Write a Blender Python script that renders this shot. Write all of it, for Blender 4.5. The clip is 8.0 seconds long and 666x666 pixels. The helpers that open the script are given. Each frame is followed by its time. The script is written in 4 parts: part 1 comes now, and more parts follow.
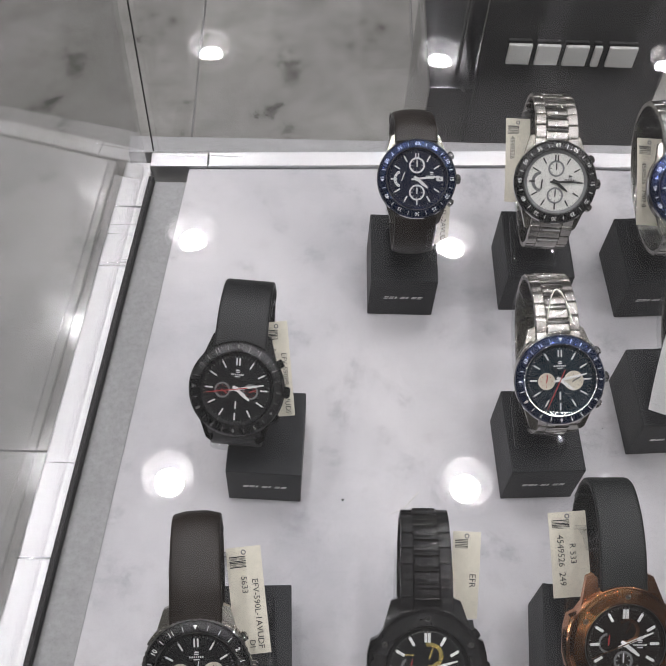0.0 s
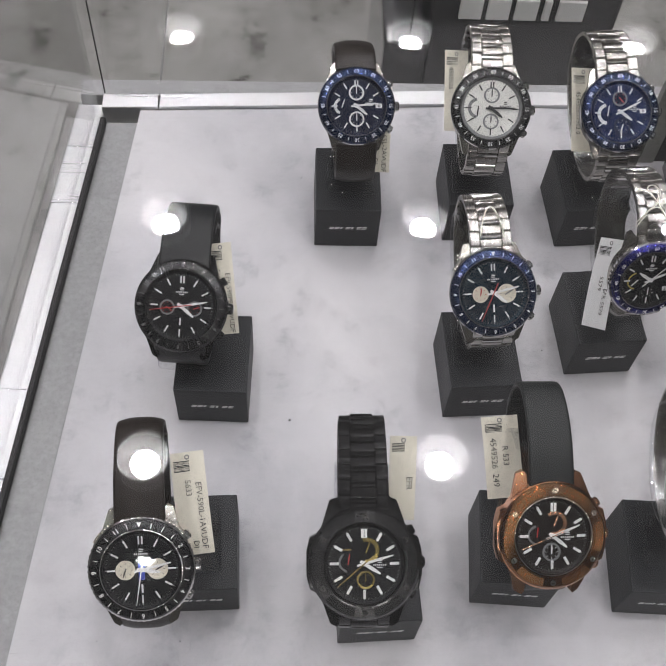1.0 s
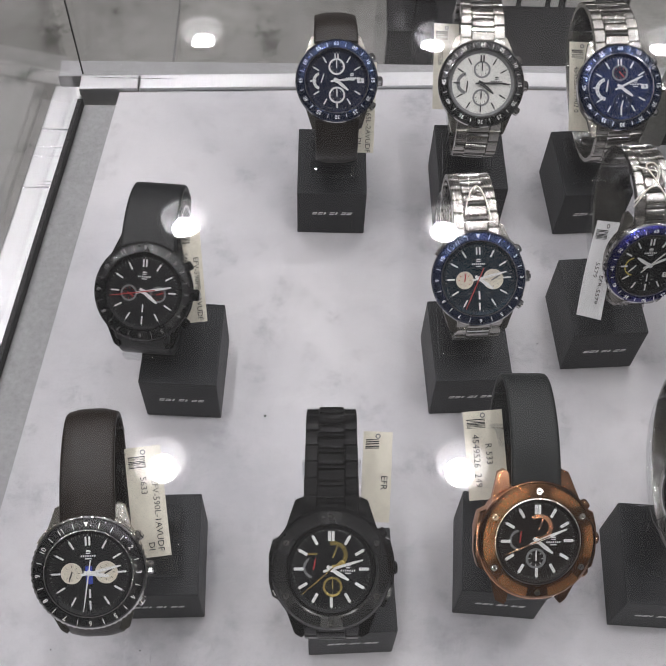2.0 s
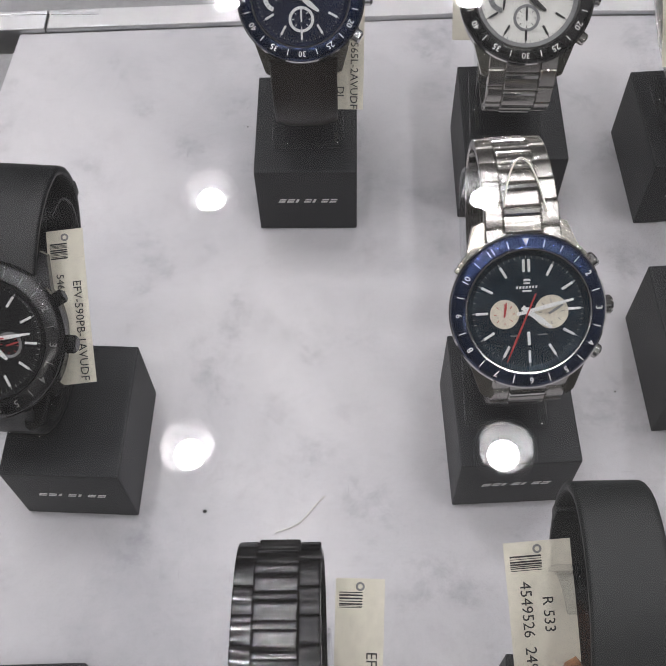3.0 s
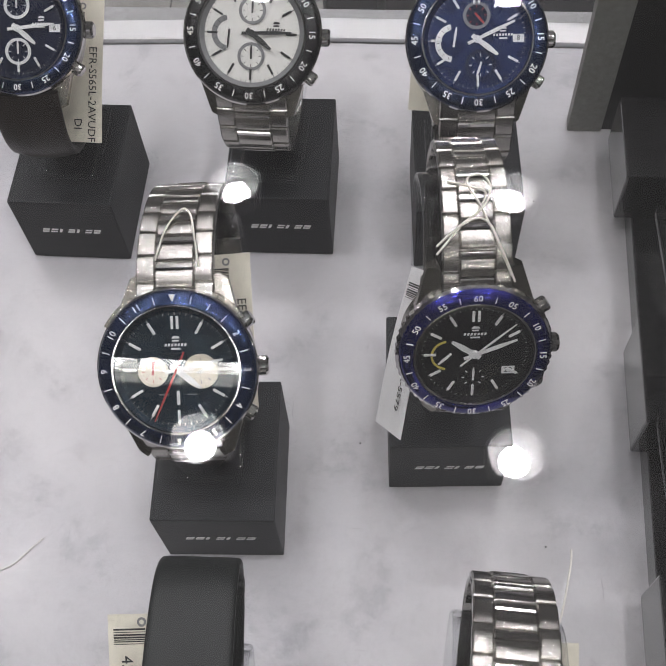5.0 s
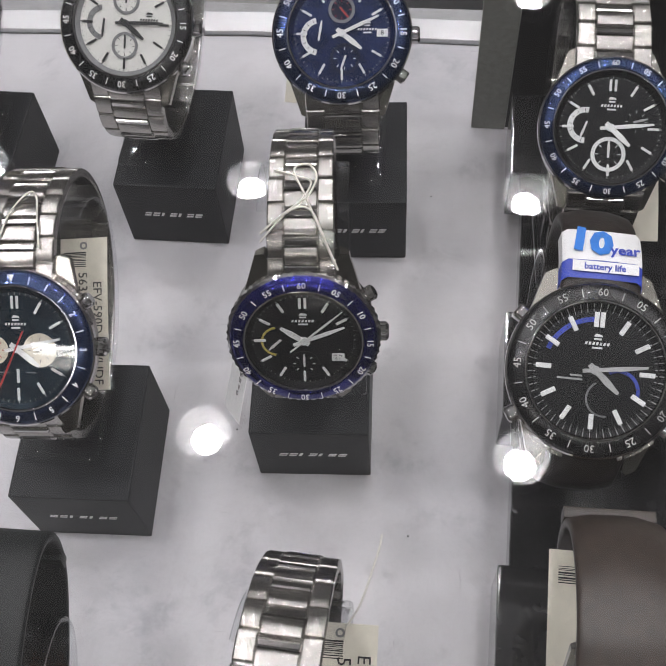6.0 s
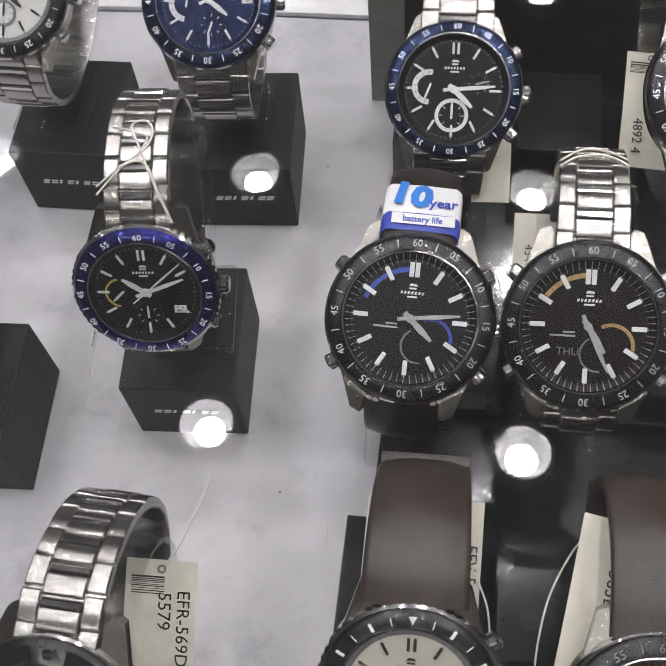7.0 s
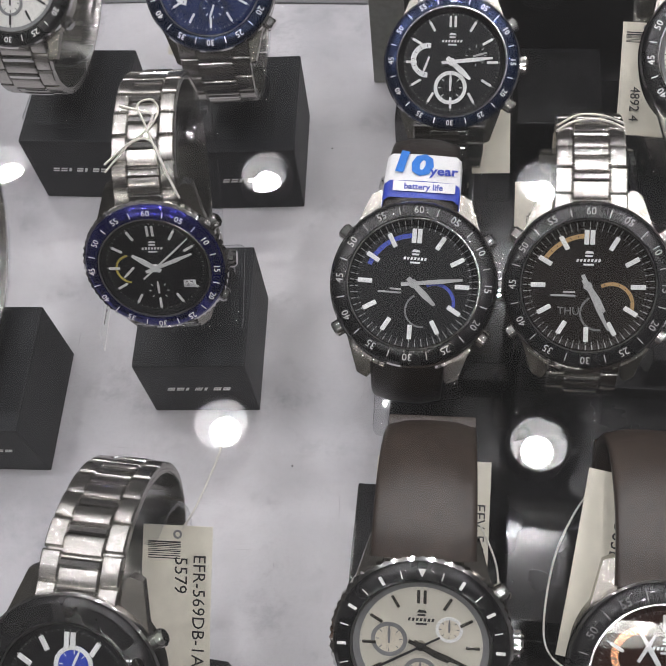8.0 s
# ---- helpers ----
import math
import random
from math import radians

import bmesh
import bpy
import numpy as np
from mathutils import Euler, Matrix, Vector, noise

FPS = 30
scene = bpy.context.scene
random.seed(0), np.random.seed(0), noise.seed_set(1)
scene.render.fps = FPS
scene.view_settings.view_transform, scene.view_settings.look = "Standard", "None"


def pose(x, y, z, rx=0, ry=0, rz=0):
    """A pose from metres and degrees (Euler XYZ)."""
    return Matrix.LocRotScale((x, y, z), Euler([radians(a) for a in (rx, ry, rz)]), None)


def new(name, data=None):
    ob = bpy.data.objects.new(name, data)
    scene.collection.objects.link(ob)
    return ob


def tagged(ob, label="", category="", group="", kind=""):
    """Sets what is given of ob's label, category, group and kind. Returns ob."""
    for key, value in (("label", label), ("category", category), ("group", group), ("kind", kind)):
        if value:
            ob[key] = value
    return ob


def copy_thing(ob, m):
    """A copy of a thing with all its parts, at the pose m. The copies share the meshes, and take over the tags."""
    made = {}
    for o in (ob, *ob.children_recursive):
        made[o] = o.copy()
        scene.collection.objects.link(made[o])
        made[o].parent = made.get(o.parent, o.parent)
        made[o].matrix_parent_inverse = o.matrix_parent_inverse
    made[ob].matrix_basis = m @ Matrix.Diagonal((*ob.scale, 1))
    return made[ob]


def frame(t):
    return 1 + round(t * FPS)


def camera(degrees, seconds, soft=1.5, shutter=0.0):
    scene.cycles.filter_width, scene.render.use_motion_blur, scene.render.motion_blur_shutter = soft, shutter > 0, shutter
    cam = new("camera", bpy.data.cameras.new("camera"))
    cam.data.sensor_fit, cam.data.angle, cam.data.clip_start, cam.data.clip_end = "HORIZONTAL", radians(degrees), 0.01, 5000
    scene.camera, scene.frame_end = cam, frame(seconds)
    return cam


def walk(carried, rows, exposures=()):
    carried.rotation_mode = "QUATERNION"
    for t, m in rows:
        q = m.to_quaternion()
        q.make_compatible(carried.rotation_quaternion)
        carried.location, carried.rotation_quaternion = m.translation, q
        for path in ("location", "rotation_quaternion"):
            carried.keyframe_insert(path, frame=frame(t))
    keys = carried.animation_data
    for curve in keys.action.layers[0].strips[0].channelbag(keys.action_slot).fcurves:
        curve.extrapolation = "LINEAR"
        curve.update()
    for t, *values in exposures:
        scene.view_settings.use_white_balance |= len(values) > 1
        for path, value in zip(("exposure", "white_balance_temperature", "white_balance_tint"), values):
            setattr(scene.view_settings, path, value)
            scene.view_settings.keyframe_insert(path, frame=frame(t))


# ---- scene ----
cam = camera(36.0, 8.0, soft=0.85)
# seconds, eye, yaw, pitch, roll
PATH = [
    (0.0, -0.0401, -0.3573, 0.5723, -2.75, -58.96, 3.81),
    (0.5, -0.0184, -0.3676, 0.5771, -3.46, -59.57, 2.39),
    (1.0, -0.0191, -0.4012, 0.5677, -5.07, -59.37, 5.03),
    (1.5, -0.0042, -0.4143, 0.5688, -4.79, -59.01, 6.31),
    (1.7, 0.0001, -0.4174, 0.5680, -4.22, -58.68, 5.19),
    (2.8, 0.0395, -0.2602, 0.3733, 2.62, -60.81, -2.23),
    (3.0, 0.0405, -0.2587, 0.3741, 2.55, -60.92, -2.23),
    (3.5, 0.0488, -0.2469, 0.3701, 3.17, -61.33, -2.38),
    (4.0, 0.0875, -0.2439, 0.3672, 4.06, -60.97, -2.83),
    (4.5, 0.1315, -0.2342, 0.3701, 5.9, -61.24, -3.85),
    (4.7, 0.1438, -0.2323, 0.3698, 6.81, -61.28, -4.17),
    (5.8, 0.2054, -0.2291, 0.3689, 11.57, -60.87, -6.4),
    (6.0, 0.2183, -0.2319, 0.3701, 11.37, -61.11, -5.95),
    (6.5, 0.2607, -0.2433, 0.3707, 12.07, -61.22, -6.27),
    (7.0, 0.2746, -0.2426, 0.3695, 13.6, -61.12, -7.49),
    (7.5, 0.2756, -0.2439, 0.3699, 14.31, -61.1, -8.6),
    (8.0, 0.278, -0.2538, 0.3708, 15.1, -61.02, -10.27),
]
walk(cam, [(t, pose(x, y, z, 90 + pitch, 0, yaw) @ pose(0, 0, 0, 0, 0, roll)) for t, x, y, z, yaw, pitch, roll in PATH], [(0.0, 0.34), (3.0, 0.31), (4.5, 0.33), (6.0, 0.41), (8.0, 0.44)])

# ---------------------------------------------------------------- plan
FLOOR, CEILING, LID = -0.90, 3.47, 0.30
LAMP_X, LAMP_Y, LAMP_STEP, LAMP_POWER = -0.52, 1.065, 1.06, 70.0

# ---------------------------------------------------------------- materials


def nodes_of(name):
    m = bpy.data.materials.new(name)
    m.use_nodes = True
    t = m.node_tree
    return m, t, t.nodes, t.links, t.nodes["Principled BSDF"]


def coords(t, scale=(1, 1, 1)):
    c, mp = t.nodes.new("ShaderNodeTexCoord"), t.nodes.new("ShaderNodeMapping")
    mp.inputs["Scale"].default_value = scale
    t.links.new(c.outputs["Object"], mp.inputs["Vector"])
    return mp.outputs["Vector"]


def noise_node(t, vec, scale, detail=4.0, rough=0.55):
    n = t.nodes.new("ShaderNodeTexNoise")
    n.inputs["Scale"].default_value, n.inputs["Detail"].default_value, n.inputs["Roughness"].default_value = scale, detail, rough
    t.links.new(vec, n.inputs["Vector"])
    return n.outputs["Fac"]


def ramp(t, fac, stops):
    r = t.nodes.new("ShaderNodeValToRGB")
    while len(r.color_ramp.elements) < len(stops):
        r.color_ramp.elements.new(0.5)
    for e, (p, c) in zip(r.color_ramp.elements, stops):
        e.position, e.color = p, (*c, 1)
    t.links.new(fac, r.inputs["Fac"])
    return r.outputs["Color"]


def mult(t, a, b, fac=1.0, how="MULTIPLY"):
    m = t.nodes.new("ShaderNodeMixRGB")
    m.blend_type = how
    m.inputs["Fac"].default_value = fac
    t.links.new(a, m.inputs[1])
    t.links.new(b, m.inputs[2])
    return m.outputs["Color"]


def bump(t, bsdf, height, strength=0.2, distance=0.0005):
    b = t.nodes.new("ShaderNodeBump")
    b.inputs["Strength"].default_value, b.inputs["Distance"].default_value = strength, distance
    t.links.new(height, b.inputs["Height"])
    t.links.new(b.outputs["Normal"], bsdf.inputs["Normal"])


def surface(name, color, rough=0.5, metal=0.0, grain=300.0, vary=0.12, bumpy=0.1, stretch=(1, 1, 1), spread=0.08, coat=0.0, spec=0.5):
    """A surface of one colour with fine grain, uneven gloss and slight relief."""
    m, t, n, l, p = nodes_of(name)
    v = coords(t, stretch)
    f, g = noise_node(t, v, grain), noise_node(t, v, grain * 0.13, 3)
    lo, hi = [max(0.0, c * (1 - vary)) for c in color], [min(1.0, c * (1 + vary)) for c in color]
    c1 = ramp(t, f, [(0.3, lo), (0.7, hi)])
    c2 = ramp(t, g, [(0.3, [1 - vary] * 3), (0.7, [1.0] * 3)])
    l.new(mult(t, c1, c2), p.inputs["Base Color"])
    r = ramp(t, g, [(0.25, [max(0.02, rough - spread)] * 3), (0.75, [rough + spread] * 3)])
    l.new(r, p.inputs["Roughness"])
    p.inputs["Metallic"].default_value = metal
    p.inputs["Coat Weight"].default_value = coat
    p.inputs["Specular IOR Level"].default_value = spec
    p.inputs["Coat Roughness"].default_value = 0.05
    bump(t, p, f, bumpy, 0.0004)
    return m


def glow(name, color, power):
    m = bpy.data.materials.new(name)
    m.use_nodes = True
    t = m.node_tree
    t.nodes.clear()
    e, o = t.nodes.new("ShaderNodeEmission"), t.nodes.new("ShaderNodeOutputMaterial")
    e.inputs["Color"].default_value, e.inputs["Strength"].default_value = (*color, 1), power
    t.links.new(e.outputs[0], o.inputs[0])
    return m


def pane_glass(name, tint=(1, 1, 1), ior=1.5, rough=0.0, haze=0.0):
    """Clear pane: passes light straight on and mirrors by Fresnel's law."""
    m = bpy.data.materials.new(name)
    m.use_nodes = True
    t = m.node_tree
    t.nodes.clear()
    o, mx, tr, gl, lw, pw, ml = [t.nodes.new("ShaderNode" + k) for k in ("OutputMaterial", "MixShader", "BsdfTransparent", "BsdfGlossy", "LayerWeight", "Math", "Math")]
    head = ((ior - 1) / (ior + 1)) ** 2
    lw.inputs["Blend"].default_value = 0.5
    pw.operation, ml.operation = "POWER", "MULTIPLY_ADD"
    pw.inputs[1].default_value, ml.inputs[1].default_value, ml.inputs[2].default_value = 5.0, 1 - head, head
    t.links.new(lw.outputs["Facing"], pw.inputs[0])
    t.links.new(pw.outputs[0], ml.inputs[0])
    tr.inputs["Color"].default_value = (*tint, 1)
    gl.inputs["Roughness"].default_value = rough
    t.links.new(ml.outputs[0], mx.inputs[0])
    t.links.new(tr.outputs[0], mx.inputs[1])
    t.links.new(gl.outputs[0], mx.inputs[2])
    if haze:
        # veiling glare off the pane, painted as a thin uneven pale film
        v = coords(t, (1.0, 0.35, 1.0))
        c = ramp(t, noise_node(t, v, 14, 6, 0.7), [(0.35, (haze * 0.5,) * 3), (0.7, (haze * 1.5,) * 3)])
        df, m2 = t.nodes.new("ShaderNodeBsdfDiffuse"), t.nodes.new("ShaderNodeMixShader")
        df.inputs["Color"].default_value = (0.75, 0.74, 0.73, 1)
        t.links.new(c, m2.inputs[0])
        t.links.new(mx.outputs[0], m2.inputs[1])
        t.links.new(df.outputs[0], m2.inputs[2])
        t.links.new(m2.outputs[0], o.inputs[0])
    else:
        t.links.new(mx.outputs[0], o.inputs[0])
    return m


def deck_material():
    m, t, n, l, p = nodes_of("white deck board")
    v = coords(t)
    blot, mid, fine = noise_node(t, v, 7, 5, 0.6), noise_node(t, v, 30, 8, 0.72), noise_node(t, v, 1300, 2)
    base = ramp(t, blot, [(0.32, (0.40, 0.40, 0.425)), (0.47, (0.53, 0.527, 0.55)), (0.66, (0.635, 0.625, 0.64))])
    dirt = ramp(t, mid, [(0.30, (0.70, 0.70, 0.715)), (0.45, (0.97, 0.97, 0.97)), (0.56, (1, 1, 1)), (0.72, (0.86, 0.85, 0.86))])
    scr = noise_node(t, coords(t, (9, 160, 1)), 3.2, 3, 0.7)
    scr2 = noise_node(t, coords(t, (220, 14, 1)), 2.6, 3, 0.7)
    s1 = ramp(t, scr, [(0.70, (1, 1, 1)), (0.735, (0.78, 0.78, 0.79))])
    s2 = ramp(t, scr2, [(0.70, (1, 1, 1)), (0.735, (0.76, 0.76, 0.77))])
    grain = mult(t, ramp(t, fine, [(0.35, (0.93, 0.93, 0.93)), (0.65, (1, 1, 1))]), ramp(t, noise_node(t, v, 420, 3, 0.6), [(0.36, (0.95, 0.94, 0.945)), (0.52, (1, 1, 1)), (0.66, (1.0, 0.98, 0.985))]))
    l.new(mult(t, mult(t, mult(t, base, dirt), mult(t, s1, s2)), grain), p.inputs["Base Color"])
    l.new(ramp(t, mid, [(0.3, (0.46,) * 3), (0.7, (0.30,) * 3)]), p.inputs["Roughness"])
    bump(t, p, fine, 0.22, 0.0004)
    return m


def floor_material():
    m, t, n, l, p = nodes_of("polished concrete tile")
    v = coords(t)
    big, mid, fine = noise_node(t, v, 1.6, 6, 0.65), noise_node(t, v, 9, 8, 0.7), noise_node(t, v, 120, 3)
    base = ramp(t, big, [(0.3, (0.17, 0.17, 0.157)), (0.5, (0.255, 0.25, 0.237)), (0.72, (0.36, 0.352, 0.337))])
    stain = ramp(t, mid, [(0.34, (0.26, 0.27, 0.24)), (0.43, (0.80, 0.80, 0.78)), (0.6, (1, 1, 1))])
    l.new(mult(t, mult(t, base, stain), ramp(t, fine, [(0.3, (0.9,) * 3), (0.7, (1,) * 3)])), p.inputs["Base Color"])
    l.new(ramp(t, mid, [(0.3, (0.19,) * 3), (0.6, (0.075,) * 3)]), p.inputs["Roughness"])
    bump(t, p, fine, 0.02, 0.001)
    return m


M = {
    "deck": deck_material(), "floor": floor_material(),
    "steel": surface("brushed steel", (0.45, 0.435, 0.41), 0.25, 1.0, 900, 0.08, 0.04, (0.15, 2, 2), spread=0.03),
    "polished": surface("polished steel", (0.62, 0.61, 0.60), 0.10, 1.0, 500, 0.06, 0.02, spread=0.04),
    "warm_steel": surface("satin case steel", (0.41, 0.39, 0.35), 0.22, 1.0, 900, 0.06, 0.03, (0.2, 2, 1), spread=0.025),
    "aluminium": surface("anodised aluminium trim", (0.58, 0.58, 0.59), 0.33, 1.0, 700, 0.04, 0.03, (0.05, 3, 1)),
    "grey_metal": surface("grey painted channel", (0.30, 0.30, 0.305), 0.45, 0.3, 350, 0.12, 0.06),
    "black_metal": surface("black plated steel", (0.042, 0.042, 0.043), 0.15, 0.9, 700, 0.3, 0.05, (0.2, 2, 1)),
    "rose": surface("rose gold plating", (0.52, 0.26, 0.145), 0.17, 1.0, 600, 0.12, 0.05),
    "rose_dark": surface("brown bronze bezel", (0.21, 0.095, 0.04), 0.20, 1.0, 500, 0.2, 0.05),
    "gold": surface("gilt", (0.72, 0.55, 0.18), 0.25, 1.0, 600, 0.1, 0.04),
    "navy": surface("navy anodised ring", (0.011, 0.028, 0.092), 0.16, 0.75, 500, 0.2, 0.02, coat=0.4),
    "violet": surface("violet blue anodised ring", (0.016, 0.018, 0.19), 0.14, 0.85, 500, 0.25, 0.02, coat=0.3),
    "black_ring": surface("black bezel ring", (0.012, 0.012, 0.013), 0.26, 0.3, 600, 0.3, 0.04, coat=0.4),
    "dial_black": surface("black dial", (0.0075, 0.0075, 0.008), 0.35, 0.1, 900, 0.3, 0.04, spec=0.18),
    "dial_brown": surface("smoky brown dial", (0.012, 0.008, 0.006), 0.35, 0.2, 900, 0.3, 0.04, spec=0.18),
    "dial_red": surface("dark rust dial", (0.034, 0.012, 0.007), 0.33, 0.2, 900, 0.3, 0.04, spec=0.18),
    "dial_navy": surface("navy sunray dial", (0.006, 0.010, 0.032), 0.30, 0.3, 900, 0.3, 0.04, spec=0.18),
    "dial_blue": surface("bright blue dial", (0.008, 0.018, 0.070), 0.28, 0.35, 900, 0.25, 0.04, spec=0.18),
    "dial_teal": surface("blue green dial", (0.006, 0.018, 0.030), 0.28, 0.35, 900, 0.25, 0.04, spec=0.18),
    "dial_white": surface("silver white dial", (0.74, 0.73, 0.68), 0.35, 0.05, 900, 0.05, 0.03),
    "dial_cream": surface("pale cream dial", (0.60, 0.57, 0.48), 0.33, 0.1, 900, 0.05, 0.03),
    "cream": surface("cream sub dial", (0.70, 0.64, 0.52), 0.32, 0.1, 800, 0.06, 0.03),
    "lume": surface("white print", (0.80, 0.80, 0.78), 0.35, 0.0, 900, 0.05, 0.02),
    "ink": surface("black print", (0.012, 0.012, 0.012), 0.5, 0.0, 900, 0.2, 0.02),
    "red": surface("red lacquer", (0.45, 0.03, 0.03), 0.35, 0.0, 900, 0.1, 0.02),
    "yellow": surface("yellow print", (0.62, 0.50, 0.10), 0.4, 0.0, 900, 0.1, 0.02),
    "orange": surface("amber print", (0.48, 0.30, 0.12), 0.4, 0.0, 900, 0.1, 0.02),
    "azure": surface("bright blue print", (0.025, 0.055, 0.42), 0.4, 0.0, 900, 0.1, 0.02),
    "sky_print": surface("sky blue print", (0.03, 0.19, 0.62), 0.4, 0.0, 900, 0.1, 0.02),
    "silver_print": surface("silver print", (0.42, 0.42, 0.41), 0.4, 0.0, 900, 0.1, 0.02),
    "grey_print": surface("grey print", (0.20, 0.20, 0.20), 0.4, 0.0, 900, 0.1, 0.02),
    "leather": surface("dark brown leather", (0.042, 0.030, 0.023), 0.38, 0.0, 420, 0.30, 0.10),
    "leather_black": surface("black brown leather", (0.017, 0.012, 0.009), 0.42, 0.0, 420, 0.30, 0.06, spec=0.35),
    "rubber": surface("black resin", (0.010, 0.011, 0.012), 0.42, 0.0, 500, 0.25, 0.0, spec=0.3),
    "rubber_soft": surface("matt black rubber", (0.013, 0.015, 0.015), 0.50, 0.0, 500, 0.25, 0.0, spec=0.3),
    "block": surface("soft touch black plastic", (0.014, 0.0155, 0.018), 0.50, 0.0, 120, 0.15, 0.0, spec=0.28),
    "acrylic_black": surface("glossy black acrylic", (0.020, 0.020, 0.021), 0.11, 0.0, 60, 0.35, 0.01, spread=0.05, coat=0.5),
    "board_grey": surface("grey board edge", (0.27, 0.27, 0.25), 0.55, 0.0, 400, 0.12, 0.06),
    "board_black": surface("black display board", (0.018, 0.018, 0.018), 0.42, 0.0, 300, 0.3, 0.05),
    "paper": surface("cream paper tag", (0.66, 0.63, 0.53), 0.65, 0.0, 500, 0.06, 0.05),
    "paper_white": surface("white printed card", (0.78, 0.78, 0.78), 0.5, 0.0, 500, 0.05, 0.03),
    "thread": surface("white thread", (0.68, 0.66, 0.60), 0.6, 0.0, 2000, 0.15, 0.2),
    "wall": surface("painted wall", (0.26, 0.26, 0.26), 0.6, 0.0, 30, 0.06, 0.05),
    "ceiling": surface("grey painted ceiling", (0.34, 0.34, 0.34), 0.7, 0.0, 20, 0.08, 0.05),
    "lamp_white": surface("white lamp housing", (0.80, 0.80, 0.80), 0.35, 0.0, 80, 0.04, 0.03),
    "lamp_bowl": surface("dull grey lamp bowl", (0.13, 0.13, 0.13), 0.5, 0.0, 80, 0.05, 0.03),
    "cabinet": surface("white laminate carcass", (0.62, 0.62, 0.61), 0.4, 0.0, 60, 0.06, 0.04),
    "stitch": surface("pale stitching", (0.30, 0.25, 0.19), 0.7, 0.0, 2000, 0.2, 0.2),
    "gasket": surface("black rubber gasket", (0.010, 0.010, 0.010), 0.6, 0.0, 500, 0.3, 0.1),
    "glass": pane_glass("clear pane"), "lid": pane_glass("hazed clear lid", haze=0.0065), "crystal": pane_glass("watch crystal", (0.985, 0.99, 0.995), 1.42),
    "clear": pane_glass("clear acrylic", (0.955, 0.96, 0.965), 1.7, 0.04),
    "lamp": glow("lamp lens", (1.0, 0.975, 1.0), LAMP_POWER),
    "panel": glow("light trough diffuser", (1.0, 0.97, 0.92), 11.0),
    "spot": glow("trough spot lens", (1.0, 0.97, 0.95), 40.0),
}

# ---------------------------------------------------------------- mesh helpers


def mesh_of(bm, mat, smooth=None):
    me = bpy.data.meshes.new("mesh")
    bmesh.ops.recalc_face_normals(bm, faces=bm.faces[:])
    if smooth is not None:
        for f in bm.faces:
            f.smooth = True
        for e in bm.edges:
            if len(e.link_faces) == 2 and e.calc_face_angle(0) > radians(smooth):
                e.smooth = False
    bm.to_mesh(me)
    bm.free()
    me.materials.append(M[mat])
    return me


def put(name, me, parent=None, m=None, label=""):
    ob = new(name, me)
    if parent:
        ob.parent = parent
    if m is not None:
        ob.matrix_basis = m
    if label:
        ob["label"] = label
    return ob


def part(name, bm, mat, parent=None, label="", m=None, smooth=None):
    return put(name, mesh_of(bm, mat, smooth), parent, m, label)


def box(x0, x1, y0, y1, z0, z1, bevel=0.0, seg=2, bm=None):
    bm = bm or bmesh.new()
    vs = [bm.verts.new((x, y, z)) for x in (x0, x1) for y in (y0, y1) for z in (z0, z1)]
    fs = [bm.faces.new([vs[i] for i in q]) for q in ((0, 1, 3, 2), (4, 6, 7, 5), (0, 4, 5, 1), (2, 3, 7, 6), (0, 2, 6, 4), (1, 5, 7, 3))]
    if bevel:
        es = list({e for f in fs for e in f.edges})
        bmesh.ops.bevel(bm, geom=es, offset=bevel, segments=seg, affect="EDGES", profile=0.6)
    return bm


def prism(pts, z0, z1, bevel=0.0, bm=None):
    """A plan outline raised from z0 to z1."""
    bm = bm or bmesh.new()
    a, b = [bm.verts.new((x, y, z0)) for x, y in pts], [bm.verts.new((x, y, z1)) for x, y in pts]
    fs = [bm.faces.new(a[::-1]), bm.faces.new(b)]
    for i in range(len(pts)):
        j = (i + 1) % len(pts)
        fs.append(bm.faces.new((a[i], a[j], b[j], b[i])))
    if bevel:
        bmesh.ops.bevel(bm, geom=list(fs[1].edges), offset=bevel, segments=2, affect="EDGES", profile=0.6)
    return bm


def lathe(profile, n=48, bm=None, closed=True, teeth=0, depth=0.0):
    """Turns (radius, height) points about z; teeth notch the points whose radius is the greatest."""
    bm = bm or bmesh.new()
    top = max(r for r, z in profile)
    rings = []
    for i in range(n):
        a = 2 * math.pi * i / n
        k = depth if teeth and (i * teeth * 2 // n) % 2 else 0.0
        rings.append([bm.verts.new(((r - (k if r > top - 1e-6 else 0)) * math.sin(a), (r - (k if r > top - 1e-6 else 0)) * math.cos(a), z)) for r, z in profile])
    m = len(profile)
    for i in range(n):
        p, q = rings[i], rings[(i + 1) % n]
        for j in range(m if closed else m - 1):
            k = (j + 1) % m
            bm.faces.new((p[j], p[k], q[k], q[j]))
    return bm


def disc(r, z, n=40, bm=None):
    bm = bm or bmesh.new()
    bm.faces.new([bm.verts.new((r * math.sin(2 * math.pi * i / n), r * math.cos(2 * math.pi * i / n), z)) for i in range(n)])
    return bm


def puck(r, z0, z1, n=32, bm=None):
    return prism([(r * math.sin(-2 * math.pi * i / n), r * math.cos(2 * math.pi * i / n)) for i in range(n)], z0, z1, bm=bm)


def arc_band(r0, r1, a0, a1, z0, z1, n=20):
    """A flat ring segment between two clock angles (degrees, clockwise from twelve)."""
    an = [radians(a0 + (a1 - a0) * i / n) for i in range(n + 1)]
    return prism([(r1 * math.sin(a), r1 * math.cos(a)) for a in an] + [(r0 * math.sin(a), r0 * math.cos(a)) for a in an[::-1]], z0, z1)


